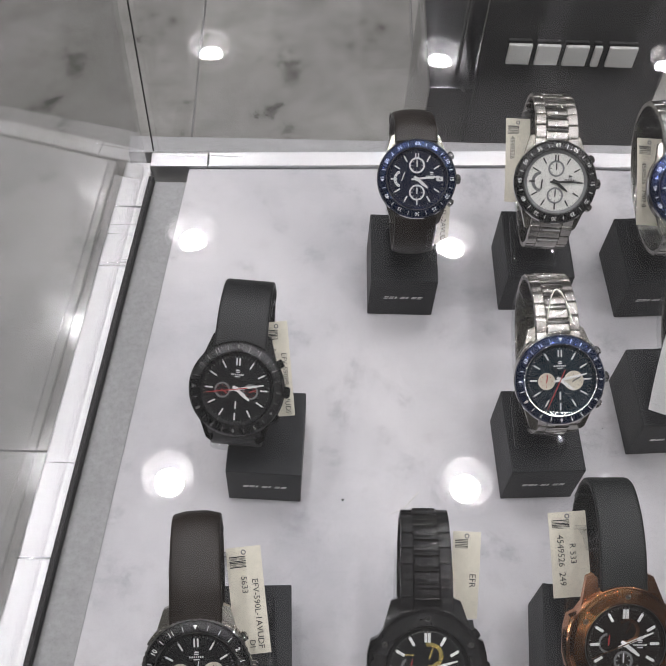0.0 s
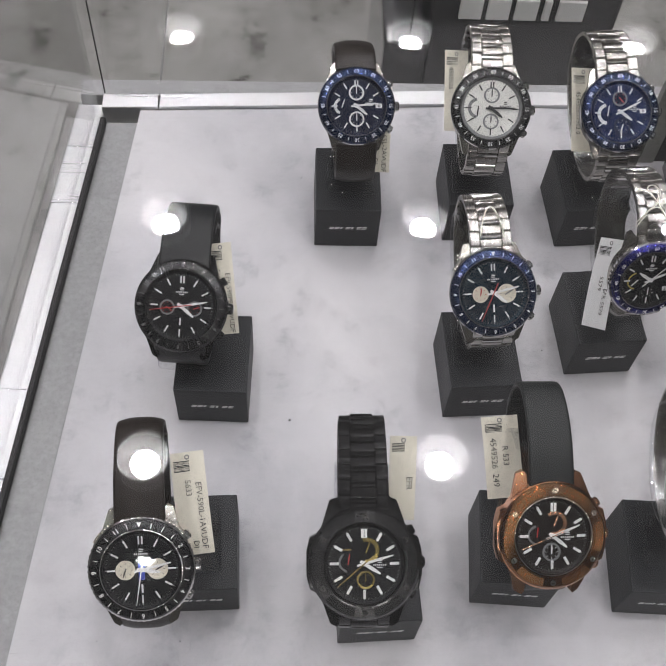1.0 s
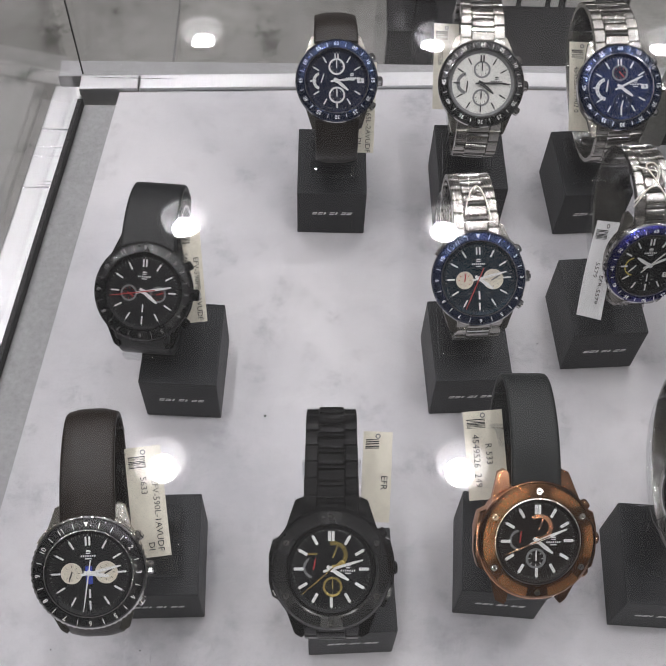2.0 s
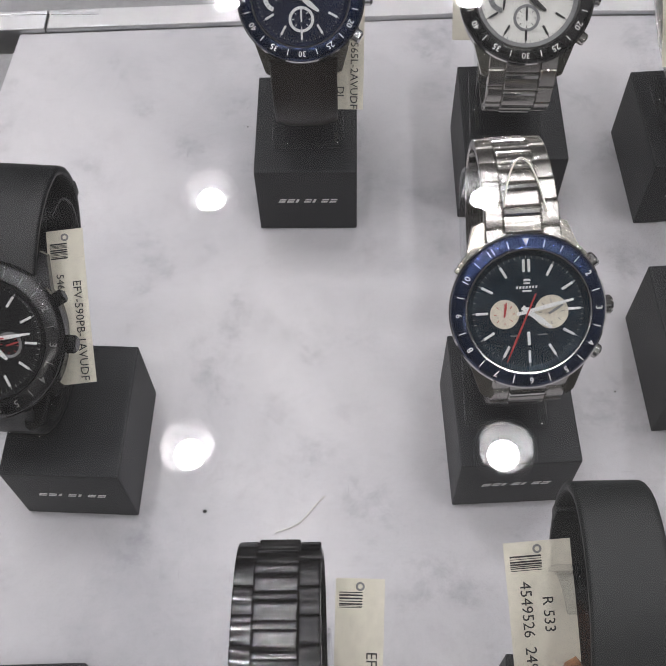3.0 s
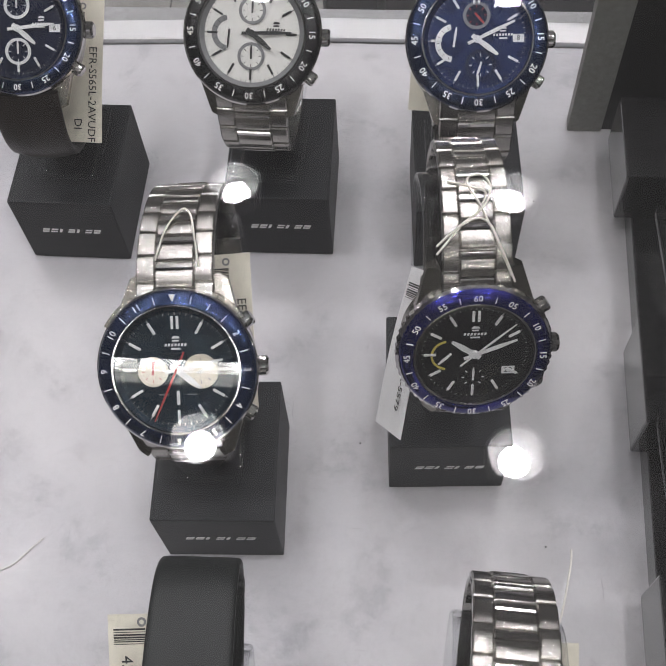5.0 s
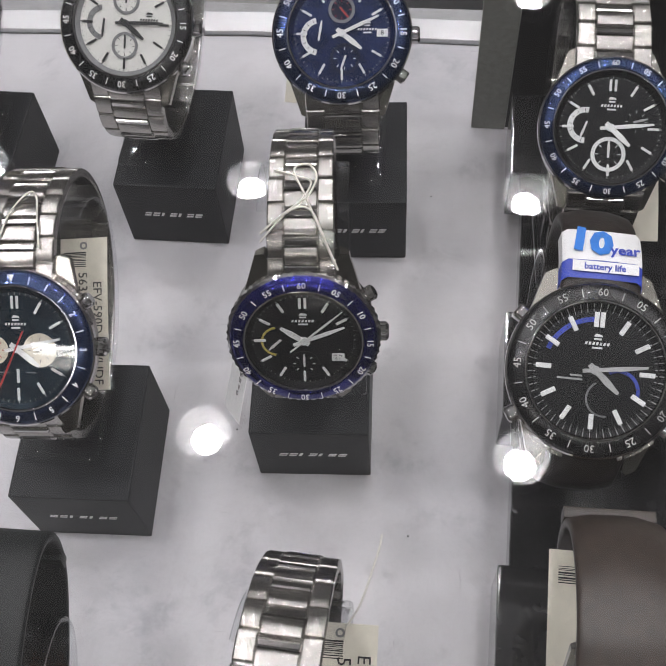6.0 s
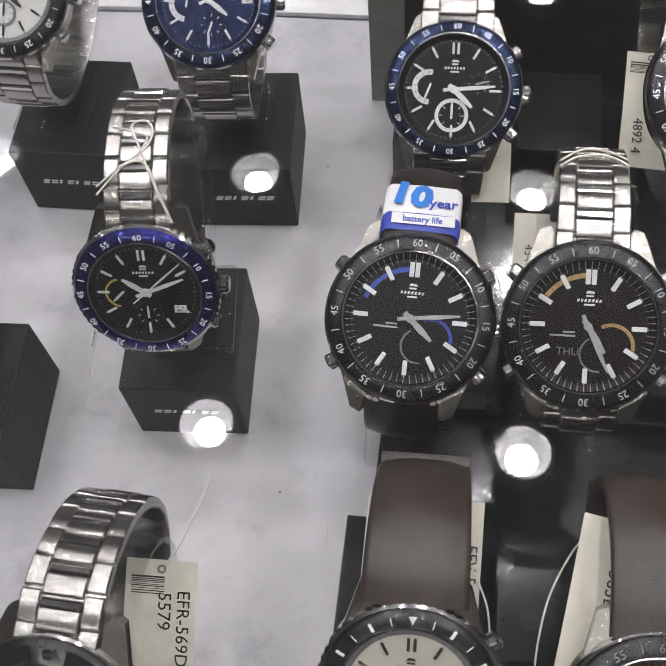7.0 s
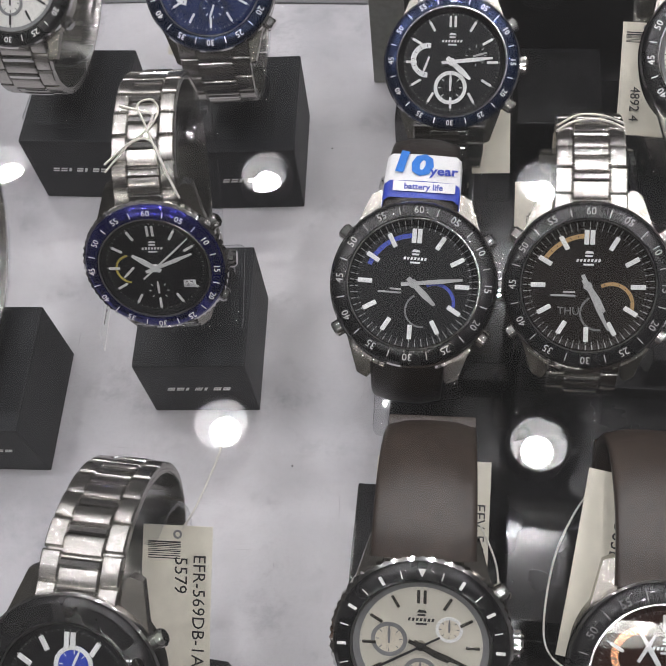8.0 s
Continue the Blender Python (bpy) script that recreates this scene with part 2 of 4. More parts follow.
def spline(pts, n):
    """Catmull-Rom through points of any dimension, n steps a span."""
    P, out = [Vector(p) for p in pts], []
    for i in range(len(P) - 1):
        a, b, c, d = P[max(i - 1, 0)], P[i], P[i + 1], P[min(i + 2, len(P) - 1)]
        for k in range(n):
            u = k / n
            out.append(0.5 * ((2 * b) + (c - a) * u + (2 * a - 5 * b + 4 * c - d) * u * u + (3 * b - a - 3 * c + d) * u ** 3))
    return out + [P[-1]]


def tube(pts, r, n=6):
    bm, rings = bmesh.new(), []
    for i, p in enumerate(pts):
        d = (pts[min(i + 1, len(pts) - 1)] - pts[max(i - 1, 0)]).normalized()
        s = d.orthogonal().normalized()
        w = d.cross(s)
        rings.append([bm.verts.new(p + r * (math.cos(2 * math.pi * k / n) * s + math.sin(2 * math.pi * k / n) * w)) for k in range(n)])
    for a, b in zip(rings, rings[1:]):
        for k in range(n):
            bm.faces.new((a[k], a[(k + 1) % n], b[(k + 1) % n], b[k]))
    bm.faces.new(rings[0][::-1])
    bm.faces.new(rings[-1])
    return bm


TEXTS = {}


def text_mesh(body, size, mat, thick=0.00006, bold=0.0):
    key = (body, size, mat, bold)
    if key not in TEXTS:
        cu = bpy.data.curves.new("text", "FONT")
        cu.body, cu.size, cu.extrude, cu.resolution_u, cu.offset = body, size, thick, 2, bold
        cu.align_x, cu.align_y = "CENTER", "CENTER"
        ob = new("text", cu)
        me = bpy.data.meshes.new_from_object(ob.evaluated_get(bpy.context.evaluated_depsgraph_get()))
        bpy.data.objects.remove(ob)
        me.materials.clear()
        me.materials.append(M[mat])
        TEXTS[key] = me
    return TEXTS[key]


CACHE = {}


def shared(key, make):
    if key not in CACHE:
        CACHE[key] = make()
    return CACHE[key]

# ---------------------------------------------------------------- the room


def setting(name, bm, mat, label, smooth=None, category=""):
    return tagged(part(name, bm, mat, smooth=smooth), label, category or name.split("_")[0], kind="structure")


RX, RY = 5.0, 5.5
TROUGH, BEAM = (0.12, -3.56), 6.0
setting("floor", box(-RX, RX, -RY, RY, FLOOR - 0.1, FLOOR - 0.006), "grey_metal", "grey mortar bed under polished concrete floor tiles")
setting("ceiling", box(-RX, RX, -RY, RY, CEILING, CEILING + 0.1), "ceiling", "plain painted shop ceiling above the counter")
setting("wall_north", box(-RX, RX, RY, RY + 0.1, FLOOR - 0.1, CEILING + 0.1), "wall", "plain painted shop wall", category="wall")
setting("wall_south", box(-RX, RX, -RY - 0.1, -RY, FLOOR - 0.1, CEILING + 0.1), "wall", "plain painted shop wall", category="wall")
setting("wall_east", box(RX, RX + 0.1, -RY, RY, FLOOR - 0.1, CEILING + 0.1), "wall", "plain painted shop wall", category="wall")
setting("wall_west", box(-RX - 0.1, -RX, -RY, RY, FLOOR - 0.1, CEILING + 0.1), "wall", "plain painted shop wall", category="wall")


def downlight():
    thing = tagged(new("ceiling_downlight"), "round white recessed downlight with a bright lens", "downlight", "downlights in the shop ceiling")
    part("trim_ring", lathe([(0.090, 0.0), (0.092, -0.006), (0.100, -0.008), (0.108, -0.004), (0.109, 0.004), (0.102, 0.010), (0.092, 0.010)], 40), "lamp_white", thing, smooth=40)
    part("reflector", lathe([(0.092, 0.002), (0.080, 0.030), (0.055, 0.068), (0.059, 0.070), (0.102, 0.008)], 40), "lamp_bowl", thing, smooth=60)
    part("housing", lathe([(0.102, 0.008), (0.102, 0.082), (0.001, 0.082), (0.001, 0.076), (0.096, 0.076), (0.096, 0.012)], 32), "lamp_white", thing, smooth=40)
    part("lens", puck(0.053, 0.062, 0.068, 28), "lamp", thing, "glowing round lens")
    return thing


first = downlight()
first.matrix_basis = pose(LAMP_X, LAMP_Y, 3.40)
for i in range(-3, 5):
    for j in range(-5, 4):
        if j in (-4, -3):  # the light trough hangs here
            continue
        if (i, j) != (0, 0):
            copy_thing(first, pose(LAMP_X + LAMP_STEP * i, LAMP_Y + LAMP_STEP * j, 3.40))
        if -2 <= i <= 3 and -2 <= j <= 2:
            light = bpy.data.lights.new("downlight_beam", "AREA")
            light.shape, light.size, light.energy, light.color = "DISK", 0.104, BEAM, (1.0, 0.975, 1.0)
            new("downlight_beam", light).matrix_basis = pose(LAMP_X + LAMP_STEP * i, LAMP_Y + LAMP_STEP * j, 3.4605)

# light trough with a row of spots, which shows in the watch crystals
trough = tagged(new("light_trough"), "long white ceiling light trough with a row of spots", "ceiling light")
trough.matrix_basis = pose(TROUGH[0], TROUGH[1], 3.30)
bm = box(-1.9, 1.9, -0.10, -0.09, 0.0, 0.10)
box(-1.9, 1.9, 0.09, 0.10, 0.0, 0.10, bm=bm)
box(-1.9, -1.89, -0.09, 0.09, 0.0, 0.10, bm=bm)
box(1.89, 1.9, -0.09, 0.09, 0.0, 0.10, bm=bm)
box(-1.9, 1.9, -0.10, 0.10, 0.101, 0.17, bm=bm)
part("frame", bm, "lamp_white", trough)
part("diffuser", box(-1.89, 1.89, -0.09, 0.09, 0.085, 0.099), "panel", trough, "softly glowing diffuser")
spot = shared("spot", lambda: mesh_of(puck(0.030, 0.06, 0.084, 20), "spot"))
for k in range(25):
    put("spot", spot, trough, pose(-1.80 + 0.15 * k, 0.0, 0.0))

# ---------------------------------------------------------------- the show case
BACK0, BACK1, XL, XR = 0.1205, 0.1310, -0.132, 0.62
SKEW = -0.0985


def back(x):
    """The deck's rear edge."""
    return BACK0 + (BACK1 - BACK0) * (x + 0.13) / 0.25 if x < 0.12 else BACK1


def left(y, off=0.0):
    """The deck's near-side edge, which runs out towards the front."""
    return -0.1285 + (y - 0.112) * -SKEW - off


FRONT = -0.46
setting("deck", prism([(left(FRONT), FRONT), (XR, FRONT), (XR, back(XR)), (0.12, back(0.12)), (left(BACK0), back(left(BACK0)))], -0.018, 0.0), "deck",
        "off-white scuffed display deck inside the glass case", category="deck")
g0, g1 = 0.0235, 0.0270
setting("channel", prism([(left(FRONT, g0), FRONT), (left(FRONT, 0.0005), FRONT), (left(0.112, 0.0005), 0.112), (left(0.112, g0), 0.112)], -0.020, -0.004, 0.0008), "grey_metal",
        "grey metal channel between deck and side glass", category="trim")
setting("gasket", prism([(left(FRONT, g1), FRONT), (left(FRONT, g0), FRONT), (left(0.112, g0), 0.112), (left(0.112, g1), 0.112)], -0.010, 0.002, 0.0006), "gasket",
        "black rubber gasket along the foot of the side glass", category="trim")
setting("ledge_west", prism([(left(FRONT, 0.047), FRONT), (left(FRONT, g1), FRONT), (left(0.128, g1), 0.128), (left(0.128, 0.047), 0.128)], -0.030, -0.003, 0.001), "aluminium",
        "brushed aluminium ledge outside the side glass", category="trim")
for name, a, b in (("rail_north_1", left(0.112, 0.027), -0.1150), ("rail_north_2", -0.1142, XR)):
    setting(name, prism([(a, back(a) + 0.0005), (b, back(b) + 0.0005), (b, back(b) + 0.0135), (a, back(a) + 0.0135)] if b < 0.12 else
                        [(a, back(a) + 0.0005), (0.12, BACK1 + 0.0005), (b, BACK1 + 0.0005), (b, BACK1 + 0.0135), (0.12, BACK1 + 0.0135), (a, back(a) + 0.0135)],
                        -0.020, 0.003, 0.0008), "aluminium", "brushed aluminium rail along the rear glass", category="rail")
setting("ledge_north", prism([(left(0.128, 0.047), back(-0.14) + 0.0185), (XR, BACK1 + 0.0185), (XR, BACK1 + 0.034), (left(0.128, 0.047), back(-0.14) + 0.034)], -0.034, -0.004, 0.001),
        "grey_metal", "grey metal ledge outside the rear glass", category="trim")
cab = tagged(new("counter_cabinet"), "white laminate counter cabinet under the glass case", "cabinet")
part("carcass", prism([(left(FRONT) + 0.03, FRONT - 0.02), (XR, FRONT - 0.02), (XR, BACK1 - 0.01), (left(0.1) + 0.03, BACK0 - 0.01)], FLOOR + 0.06, -0.019), "cabinet", cab)
part("plinth", prism([(left(FRONT) + 0.07, FRONT + 0.03), (XR - 0.02, FRONT + 0.03), (XR - 0.02, BACK1 - 0.05), (left(0.1) + 0.07, BACK0 - 0.05)], FLOOR, FLOOR + 0.059), "board_black", cab, "dark recessed plinth")


def sheet(name, a, b, thick, z0, z1, label):
    """An upright pane from plan point a to b."""
    d = (Vector(b) - Vector(a)).normalized()
    n = Vector((-d.y, d.x)) * thick
    A, B = Vector(a), Vector(b)
    return setting(name, prism([A, B, B + n, A + n], z0, z1), "glass", label, category="glass")


corner = (left(0.112, 0.0262), back(-0.155) + 0.014)
sheet("glass_west", (left(FRONT, 0.0268), FRONT), (left(0.112, 0.0268), 0.112), 0.0030, 0.003, LID - 0.001, "clear side glass of the display case")
sheet("glass_north", (corner[0] + 0.004, back(-0.15) + 0.0142), (XR, BACK1 + 0.0142), 0.0035, -0.003, LID - 0.001, "clear rear glass of the display case")
setting("glass_lid", prism([(left(FRONT, 0.030), FRONT), (XR, FRONT), (XR, BACK1 + 0.018), (left(0.112, 0.030), BACK0 + 0.018)], LID, LID + 0.006), "lid", "clear glass lid of the display case", category="glass")
setting("corner_seal", prism([(corner[0], corner[1]), (corner[0] + 0.0009, corner[1]), (corner[0] + 0.0009, corner[1] + 0.0010), (corner[0], corner[1] + 0.0010)], 0.0035, LID - 0.001),
        "gasket", "thin dark glue line in the corner of the glass case", category="trim")

# things behind the case, on the shop floor
# a sign's mirror image in the polished floor, built as a solid box
plinth = tagged(new("mirrored_sign"), "mirror image of a black sign with pale bars, built as a box", "plinth")
PX0, PX1, PY = 0.128, 0.326, 0.43
part("body", box(PX0, PX1, PY, PY + 0.32, FLOOR, 0.05, 0.004), "acrylic_black", plinth)
for x, w in ((0.168, 0.024), (0.197, 0.024), (0.226, 0.024), (0.2475, 0.008), (0.273, 0.029)):
    part("sign_bar", box(-w / 2, w / 2, -0.013, 0.013, -0.002, 0.002, 0.0012), "lume", plinth, "pale bar of the mirrored sign", pose(x, PY - 0.0035, -0.170, 90, 0, 0))
low = tagged(new("low_stand"), "low black stand on the shop floor beside the mirrored sign", "stand")
part("body", box(0.080, 0.1265, 0.412, 0.60, FLOOR, -0.207, 0.004), "acrylic_black", low)
# made-up rod for the rear glass's upright joint, set behind the pane
post = tagged(new("glass_joint_rod"), "thin dark rod standing in for the upright joint of the rear glass", "post")
part("rod", lathe([(0.0022, -0.2069), (0.0022, 0.25), (0.0001, 0.25), (0.0001, -0.2069)], 12), "black_metal", post, m=pose(0.108, 0.425, 0.0), smooth=40)
part("foot", puck(0.006, -0.2069, -0.204, 16), "black_metal", post, m=pose(0.108, 0.425, 0.0))
# ---------------------------------------------------------------- watch stands and watches
def stand_block(x, y, turn=0.0, label="black block watch stand with a small pale logo bar"):
    """A black block; x is the middle and y the front edge of its foot."""
    thing = tagged(new("watch_stand"), label, "watch stand", "black watch stands on the deck")
    thing.matrix_basis = pose(x, y, 0, 0, 0, turn)
    put("block", shared("block", lambda: mesh_of(box(-0.0212, 0.0212, 0.0, 0.052, 0.0003, 0.040, 0.0007), "block")), thing)

    def logo():
        b = bmesh.new()
        for k in range(7):
            x0, w = -0.0122 + 0.0036 * k, 0.0011 if k in (2, 4) else 0.0028
            for z in ((0.0, 0.0024) if k in (2, 4) else (0.0, 0.0009), (0.0015, 0.0024)):
                if k in (2, 4) and z[0]:
                    continue
                prism([(x0 + z[0] * 0.4, z[0]), (x0 + w + z[0] * 0.4, z[0]), (x0 + w + z[1] * 0.4, z[1]), (x0 + z[1] * 0.4, z[1])], 0, 0.0002, bm=b)
        return mesh_of(b, "lume")
    put("logo_mark", shared("logo", logo), thing, pose(0, 0.0001, 0.0195, 90, 0, 0), "pale logo mark of plain bars")
    return thing


# the closed loop that strap or bracelet makes behind the dial, in the watch's own y and z
LOOP = [(0.0215, -0.0035), (0.034, -0.0065), (0.045, -0.0145), (0.0525, -0.0270), (0.0520, -0.0415), (0.0430, -0.0545), (0.026, -0.0615),
        (0.006, -0.0620), (-0.0135, -0.0560), (-0.0265, -0.0440), (-0.0315, -0.0290), (-0.0295, -0.0150), (-0.0215, -0.0035)]


def even(pts, step):
    """Points at even steps along a line, each with its direction."""
    P = spline(pts, 12)
    run = [0.0]
    for a, b in zip(P, P[1:]):
        run.append(run[-1] + (b - a).length)
    n, out, j = max(2, round(run[-1] / step)), [], 0
    for i in range(n + 1):
        s = run[-1] * i / n
        while j < len(P) - 2 and run[j + 1] < s:
            j += 1
        u = (s - run[j]) / max(run[j + 1] - run[j], 1e-9)
        out.append((P[j].lerp(P[j + 1], u), (P[j + 1] - P[j]).normalized(), i / n))
    return out


def band(pts, width, thick, mat, step=0.0035, puff=0.0, squeeze=1.0):
    """A strap swept along a line of (y, z), with rounded edges and a padded middle."""
    b, rings = bmesh.new(), []
    for p, d, u in even(pts, step):
        nrm = Vector((-d.y, d.x))
        w = width * (1 - (1 - squeeze) * u) / 2
        t = thick / 2
        half = [(w, -t * 0.5), (w, t * 0.5), (w - 0.0006, t * 0.9), (w - 0.0018, t + puff * 0.08), (w - 0.0034, t + puff * 0.42), (w - 0.0056, t + puff * 0.84), (w - 0.0080, t + puff)]
        sec = [(-x, h) for x, h in half] + half[::-1] + [(w - 0.0007, -t), (-w + 0.0007, -t)]
        rings.append([b.verts.new((x, p.x + nrm.x * h, p.y + nrm.y * h)) for x, h in sec])
    for a, c in zip(rings, rings[1:]):
        for k in range(16):
            b.faces.new((a[k], a[(k + 1) % 16], c[(k + 1) % 16], c[k]))
    b.faces.new(rings[0][::-1])
    b.faces.new(rings[-1])
    return mesh_of(b, mat, 50)


def stitches(pts, x, mat):
    b = bmesh.new()
    for p, d, u in even(pts, 0.0030):
        n = Vector((-d.y, d.x)) * 0.0013
        q = Matrix.Translation((x, p.x + n.x, p.y + n.y)) @ Matrix.Rotation(math.atan2(d.y, d.x), 4, "X")
        vs = [q @ Vector(v) for v in ((-0.0002, -0.0009, 0), (0.0002, -0.0009, 0), (0.0002, 0.0009, 0), (-0.0002, 0.0009, 0))]
        b.faces.new([b.verts.new(v) for v in vs])
    return mesh_of(b, mat)


def case_mesh(R, mat):
    b = bmesh.new()
    out = []
    for i in range(64):
        a = 2 * math.pi * i / 64
        x, y = math.sin(a), math.cos(a)
        k = (R - 0.0006) / max(abs(x) ** 2.3 + abs(y) ** 2.3, 1e-9) ** (1 / 2.3)
        out.append((-k * x * 0.985, k * y * 0.985))
    prism(out, -0.0085, -0.0006, 0.0010, b)
    puck(R * 0.86, -0.0115, -0.0086, 32, b)
    s = R / 0.0235
    for sx in (-1, 1):
        for sy in (-1, 1):
            pts = [(0.0210, 0.0070), (0.0178, 0.0165), (0.0146, 0.0262), (0.0117, 0.0275), (0.0106, 0.0262), (0.0106, 0.0150), (0.0120, 0.0060)]
            pts = [(sx * px * s, sy * py * s) for px, py in pts]
            vs0, vs1 = [], []
            for q, (px, py) in enumerate(pts):
                drop = max(0.0, abs(py) - 0.016 * s) * 0.42
                vs0.append(b.verts.new((px, py, -0.0062 - drop)))
                vs1.append(b.verts.new((px, py, (-0.0034 if q < 3 else -0.0013) - drop)))
            b.faces.new(vs0)
            b.faces.new(vs1)
            for i in range(len(pts)):
                j = (i + 1) % len(pts)
                b.faces.new((vs0[i], vs0[j], vs1[j], vs1[i]))
    return mesh_of(b, mat, 35)


def link_mesh(w, l, t, mat):
    """A link with a domed top, softened at its ends."""
    b, rings = bmesh.new(), []
    prof = [(-l / 2, -t / 2), (-l / 2, t * 0.22), (-l * 0.45, t * 0.38), (-l * 0.28, t * 0.48), (l * 0.28, t * 0.48), (l * 0.45, t * 0.38), (l / 2, t * 0.22), (l / 2, -t / 2)]
    for x, k in ((-w / 2, 0.72), (-w / 2 + 0.0004, 1.0), (w / 2 - 0.0004, 1.0), (w / 2, 0.72)):
        rings.append([b.verts.new((x, y, z if z < 0 else z * k)) for y, z in prof])
    for p, q in zip(rings, rings[1:]):
        for i in range(8):
            b.faces.new((p[i], p[(i + 1) % 8], q[(i + 1) % 8], q[i]))
    b.faces.new(rings[0])
    b.faces.new(rings[-1][::-1])
    return mesh_of(b, mat, 30)


def reached(reach, low=1.0, deep=1.0):
    """The loop with its upper and lower bulges drawn out."""
    return [(0.0215 + (y - 0.0215) * reach if y > 0.0215 else -0.0215 + (y + 0.0215) * low if y < -0.0215 else y, z * deep) for y, z in LOOP]


def bracelet(watch, mat, mid_mat, width, reach, low, deep=1.0, ratio=0.50, pitch=0.0076, tail=0.84):
    line = reached(reach, low, deep)
    base = put("bracelet", shared(("inner", mat, width, reach, low, deep), lambda: band(line, width * 0.93, 0.0016, mat, 0.004)), watch)
    side = shared(("side", mat, width, ratio, pitch), lambda: link_mesh(width * (1 - ratio) / 2 - 0.0002, pitch * 0.985, 0.0030, mat))
    plate = shared(("plate", mat, width, ratio, pitch), lambda: link_mesh(width * ratio, pitch * 0.68, 0.0032, mat))
    bar = shared(("midbar", mid_mat, width, ratio, pitch), lambda: link_mesh(width * ratio, pitch * 0.29, 0.0036, "polished" if mid_mat == "steel" else mid_mat))
    off = width * (1 + ratio) / 4
    for p, d, u in even(line, pitch):
        n = Vector((-d.y, d.x))
        k = 1 - (1 - tail) * min(u, 1 - u) * 2
        rot = Matrix.Rotation(math.atan2(d.y, d.x), 4, "X")
        c = Matrix.Translation((0, p.x + n.x * 0.0006, p.y + n.y * 0.0006))
        sc = Matrix.Diagonal((k, 1, 1, 1))
        for sx in (-1, 1):
            put("link", side, base, c @ rot @ Matrix.Translation((sx * off * k, 0, 0)) @ sc)
        put("link", plate, base, c @ rot @ Matrix.Translation((0, -pitch * 0.36, 0)) @ sc)
        put("link", bar, base, c @ rot @ Matrix.Translation((0, pitch * 0.14, 0.0001)) @ sc)


def strap(watch, mat, width, reach, low, deep=1.0, padded=True, sewn=False, squeeze=0.86, thick=0.0030):
    line = reached(reach, low, deep)
    up, down = line[:8], line[::-1][:7]
    puff = 0.0013 if padded else 0.0
    a = put("upper_strap", shared(("up", mat, width, puff, thick, reach, deep), lambda: band(up, width, thick, mat, puff=puff, squeeze=squeeze)), watch)
    # the lower half runs the other way round, so its padding lies outside as well
    flip = [(-y, z) for y, z in down]
    put("lower_strap", shared(("down", mat, width, puff, thick, reach, low, deep), lambda: band(flip, width, thick, mat, puff=puff, squeeze=squeeze)), watch, Matrix.Rotation(math.pi, 4, "Z"))
    if sewn:
        for sx in (-1, 1):
            put("stitching", shared(("sew", sx, width, reach, deep), lambda: stitches(up[:5], sx * (width / 2 - 0.0020), "stitch")), a)
    keeper = bmesh.new()
    box(-width * 0.47, width * 0.47, -0.003, 0.003, -0.0008, 0.0026, 0.0006, bm=keeper)
    p = Vector(line[5]) + Vector((0.004, 0.0055))
    d = math.atan2(-0.012, -0.0105)
    put("keeper_loop", shared(("keeper", mat, width), lambda: mesh_of(keeper, mat, 50)), watch, Matrix.Translation((0, p.x + 0.001, p.y - 0.001)) @ Matrix.Rotation(d, 4, "X") @ Matrix.Rotation(math.pi, 4, "Z"))
    bk = lathe([(0.0105, -0.0008), (0.0105, 0.0008), (0.0085, 0.0008), (0.0085, -0.0008)], 24)
    bmesh.ops.scale(bk, vec=(1.0, 0.75, 1.0), verts=bk.verts[:])
    put("buckle", shared("buckle", lambda: mesh_of(bk, "polished", 40)), watch, Matrix.Translation((0, 0.012, -0.0652)) @ Matrix.Rotation(radians(4), 4, "X"))


def hand_mesh(length, w, mat, tail=0.25, thick=0.00022):
    return mesh_of(prism([(-w * 0.5, -length * tail), (w * 0.5, -length * tail), (w * 0.5, 0), (w * 0.62, length * 0.55), (w * 0.28, length), (-w * 0.28, length), (-w * 0.62, length * 0.55), (-w * 0.5, 0)], 0, thick, 0.00005), mat)


def turned(deg, x=0.0, y=0.0, z=0.0):
    """Clockwise by clock degrees about a point of the dial."""
    return Matrix.Translation((x, y, z)) @ Matrix.Rotation(radians(-deg), 4, "Z")


def sub_dial(watch, x, y, r, face, ring, needle, at=35.0, wide=0.22):
    ob = put("sub_dial", shared(("sub", r, face), lambda: mesh_of(puck(r, 0.00002, 0.00010, 28), face, 30)), watch, pose(x, y, 0))
    put("sub_ring", shared(("subring", r, ring, wide), lambda: mesh_of(lathe([(r, 0.0001), (r, 0.00034), (r * (1 - wide), 0.00034), (r * (1 - wide), 0.0001)], 32), ring, 30)), ob)
    tick = shared(("subtick", r, needle), lambda: mesh_of(box(-0.00012, 0.00012, r * 0.55, r * 0.74, 0.00011, 0.00018), needle))
    for k in range(8):
        put("tick", tick, ob, turned(45 * k))
    put("small_hand", shared(("needle", r, needle), lambda: hand_mesh(r * 0.80, r * 0.13, needle)), ob, turned(at, 0, 0, 0.00038))


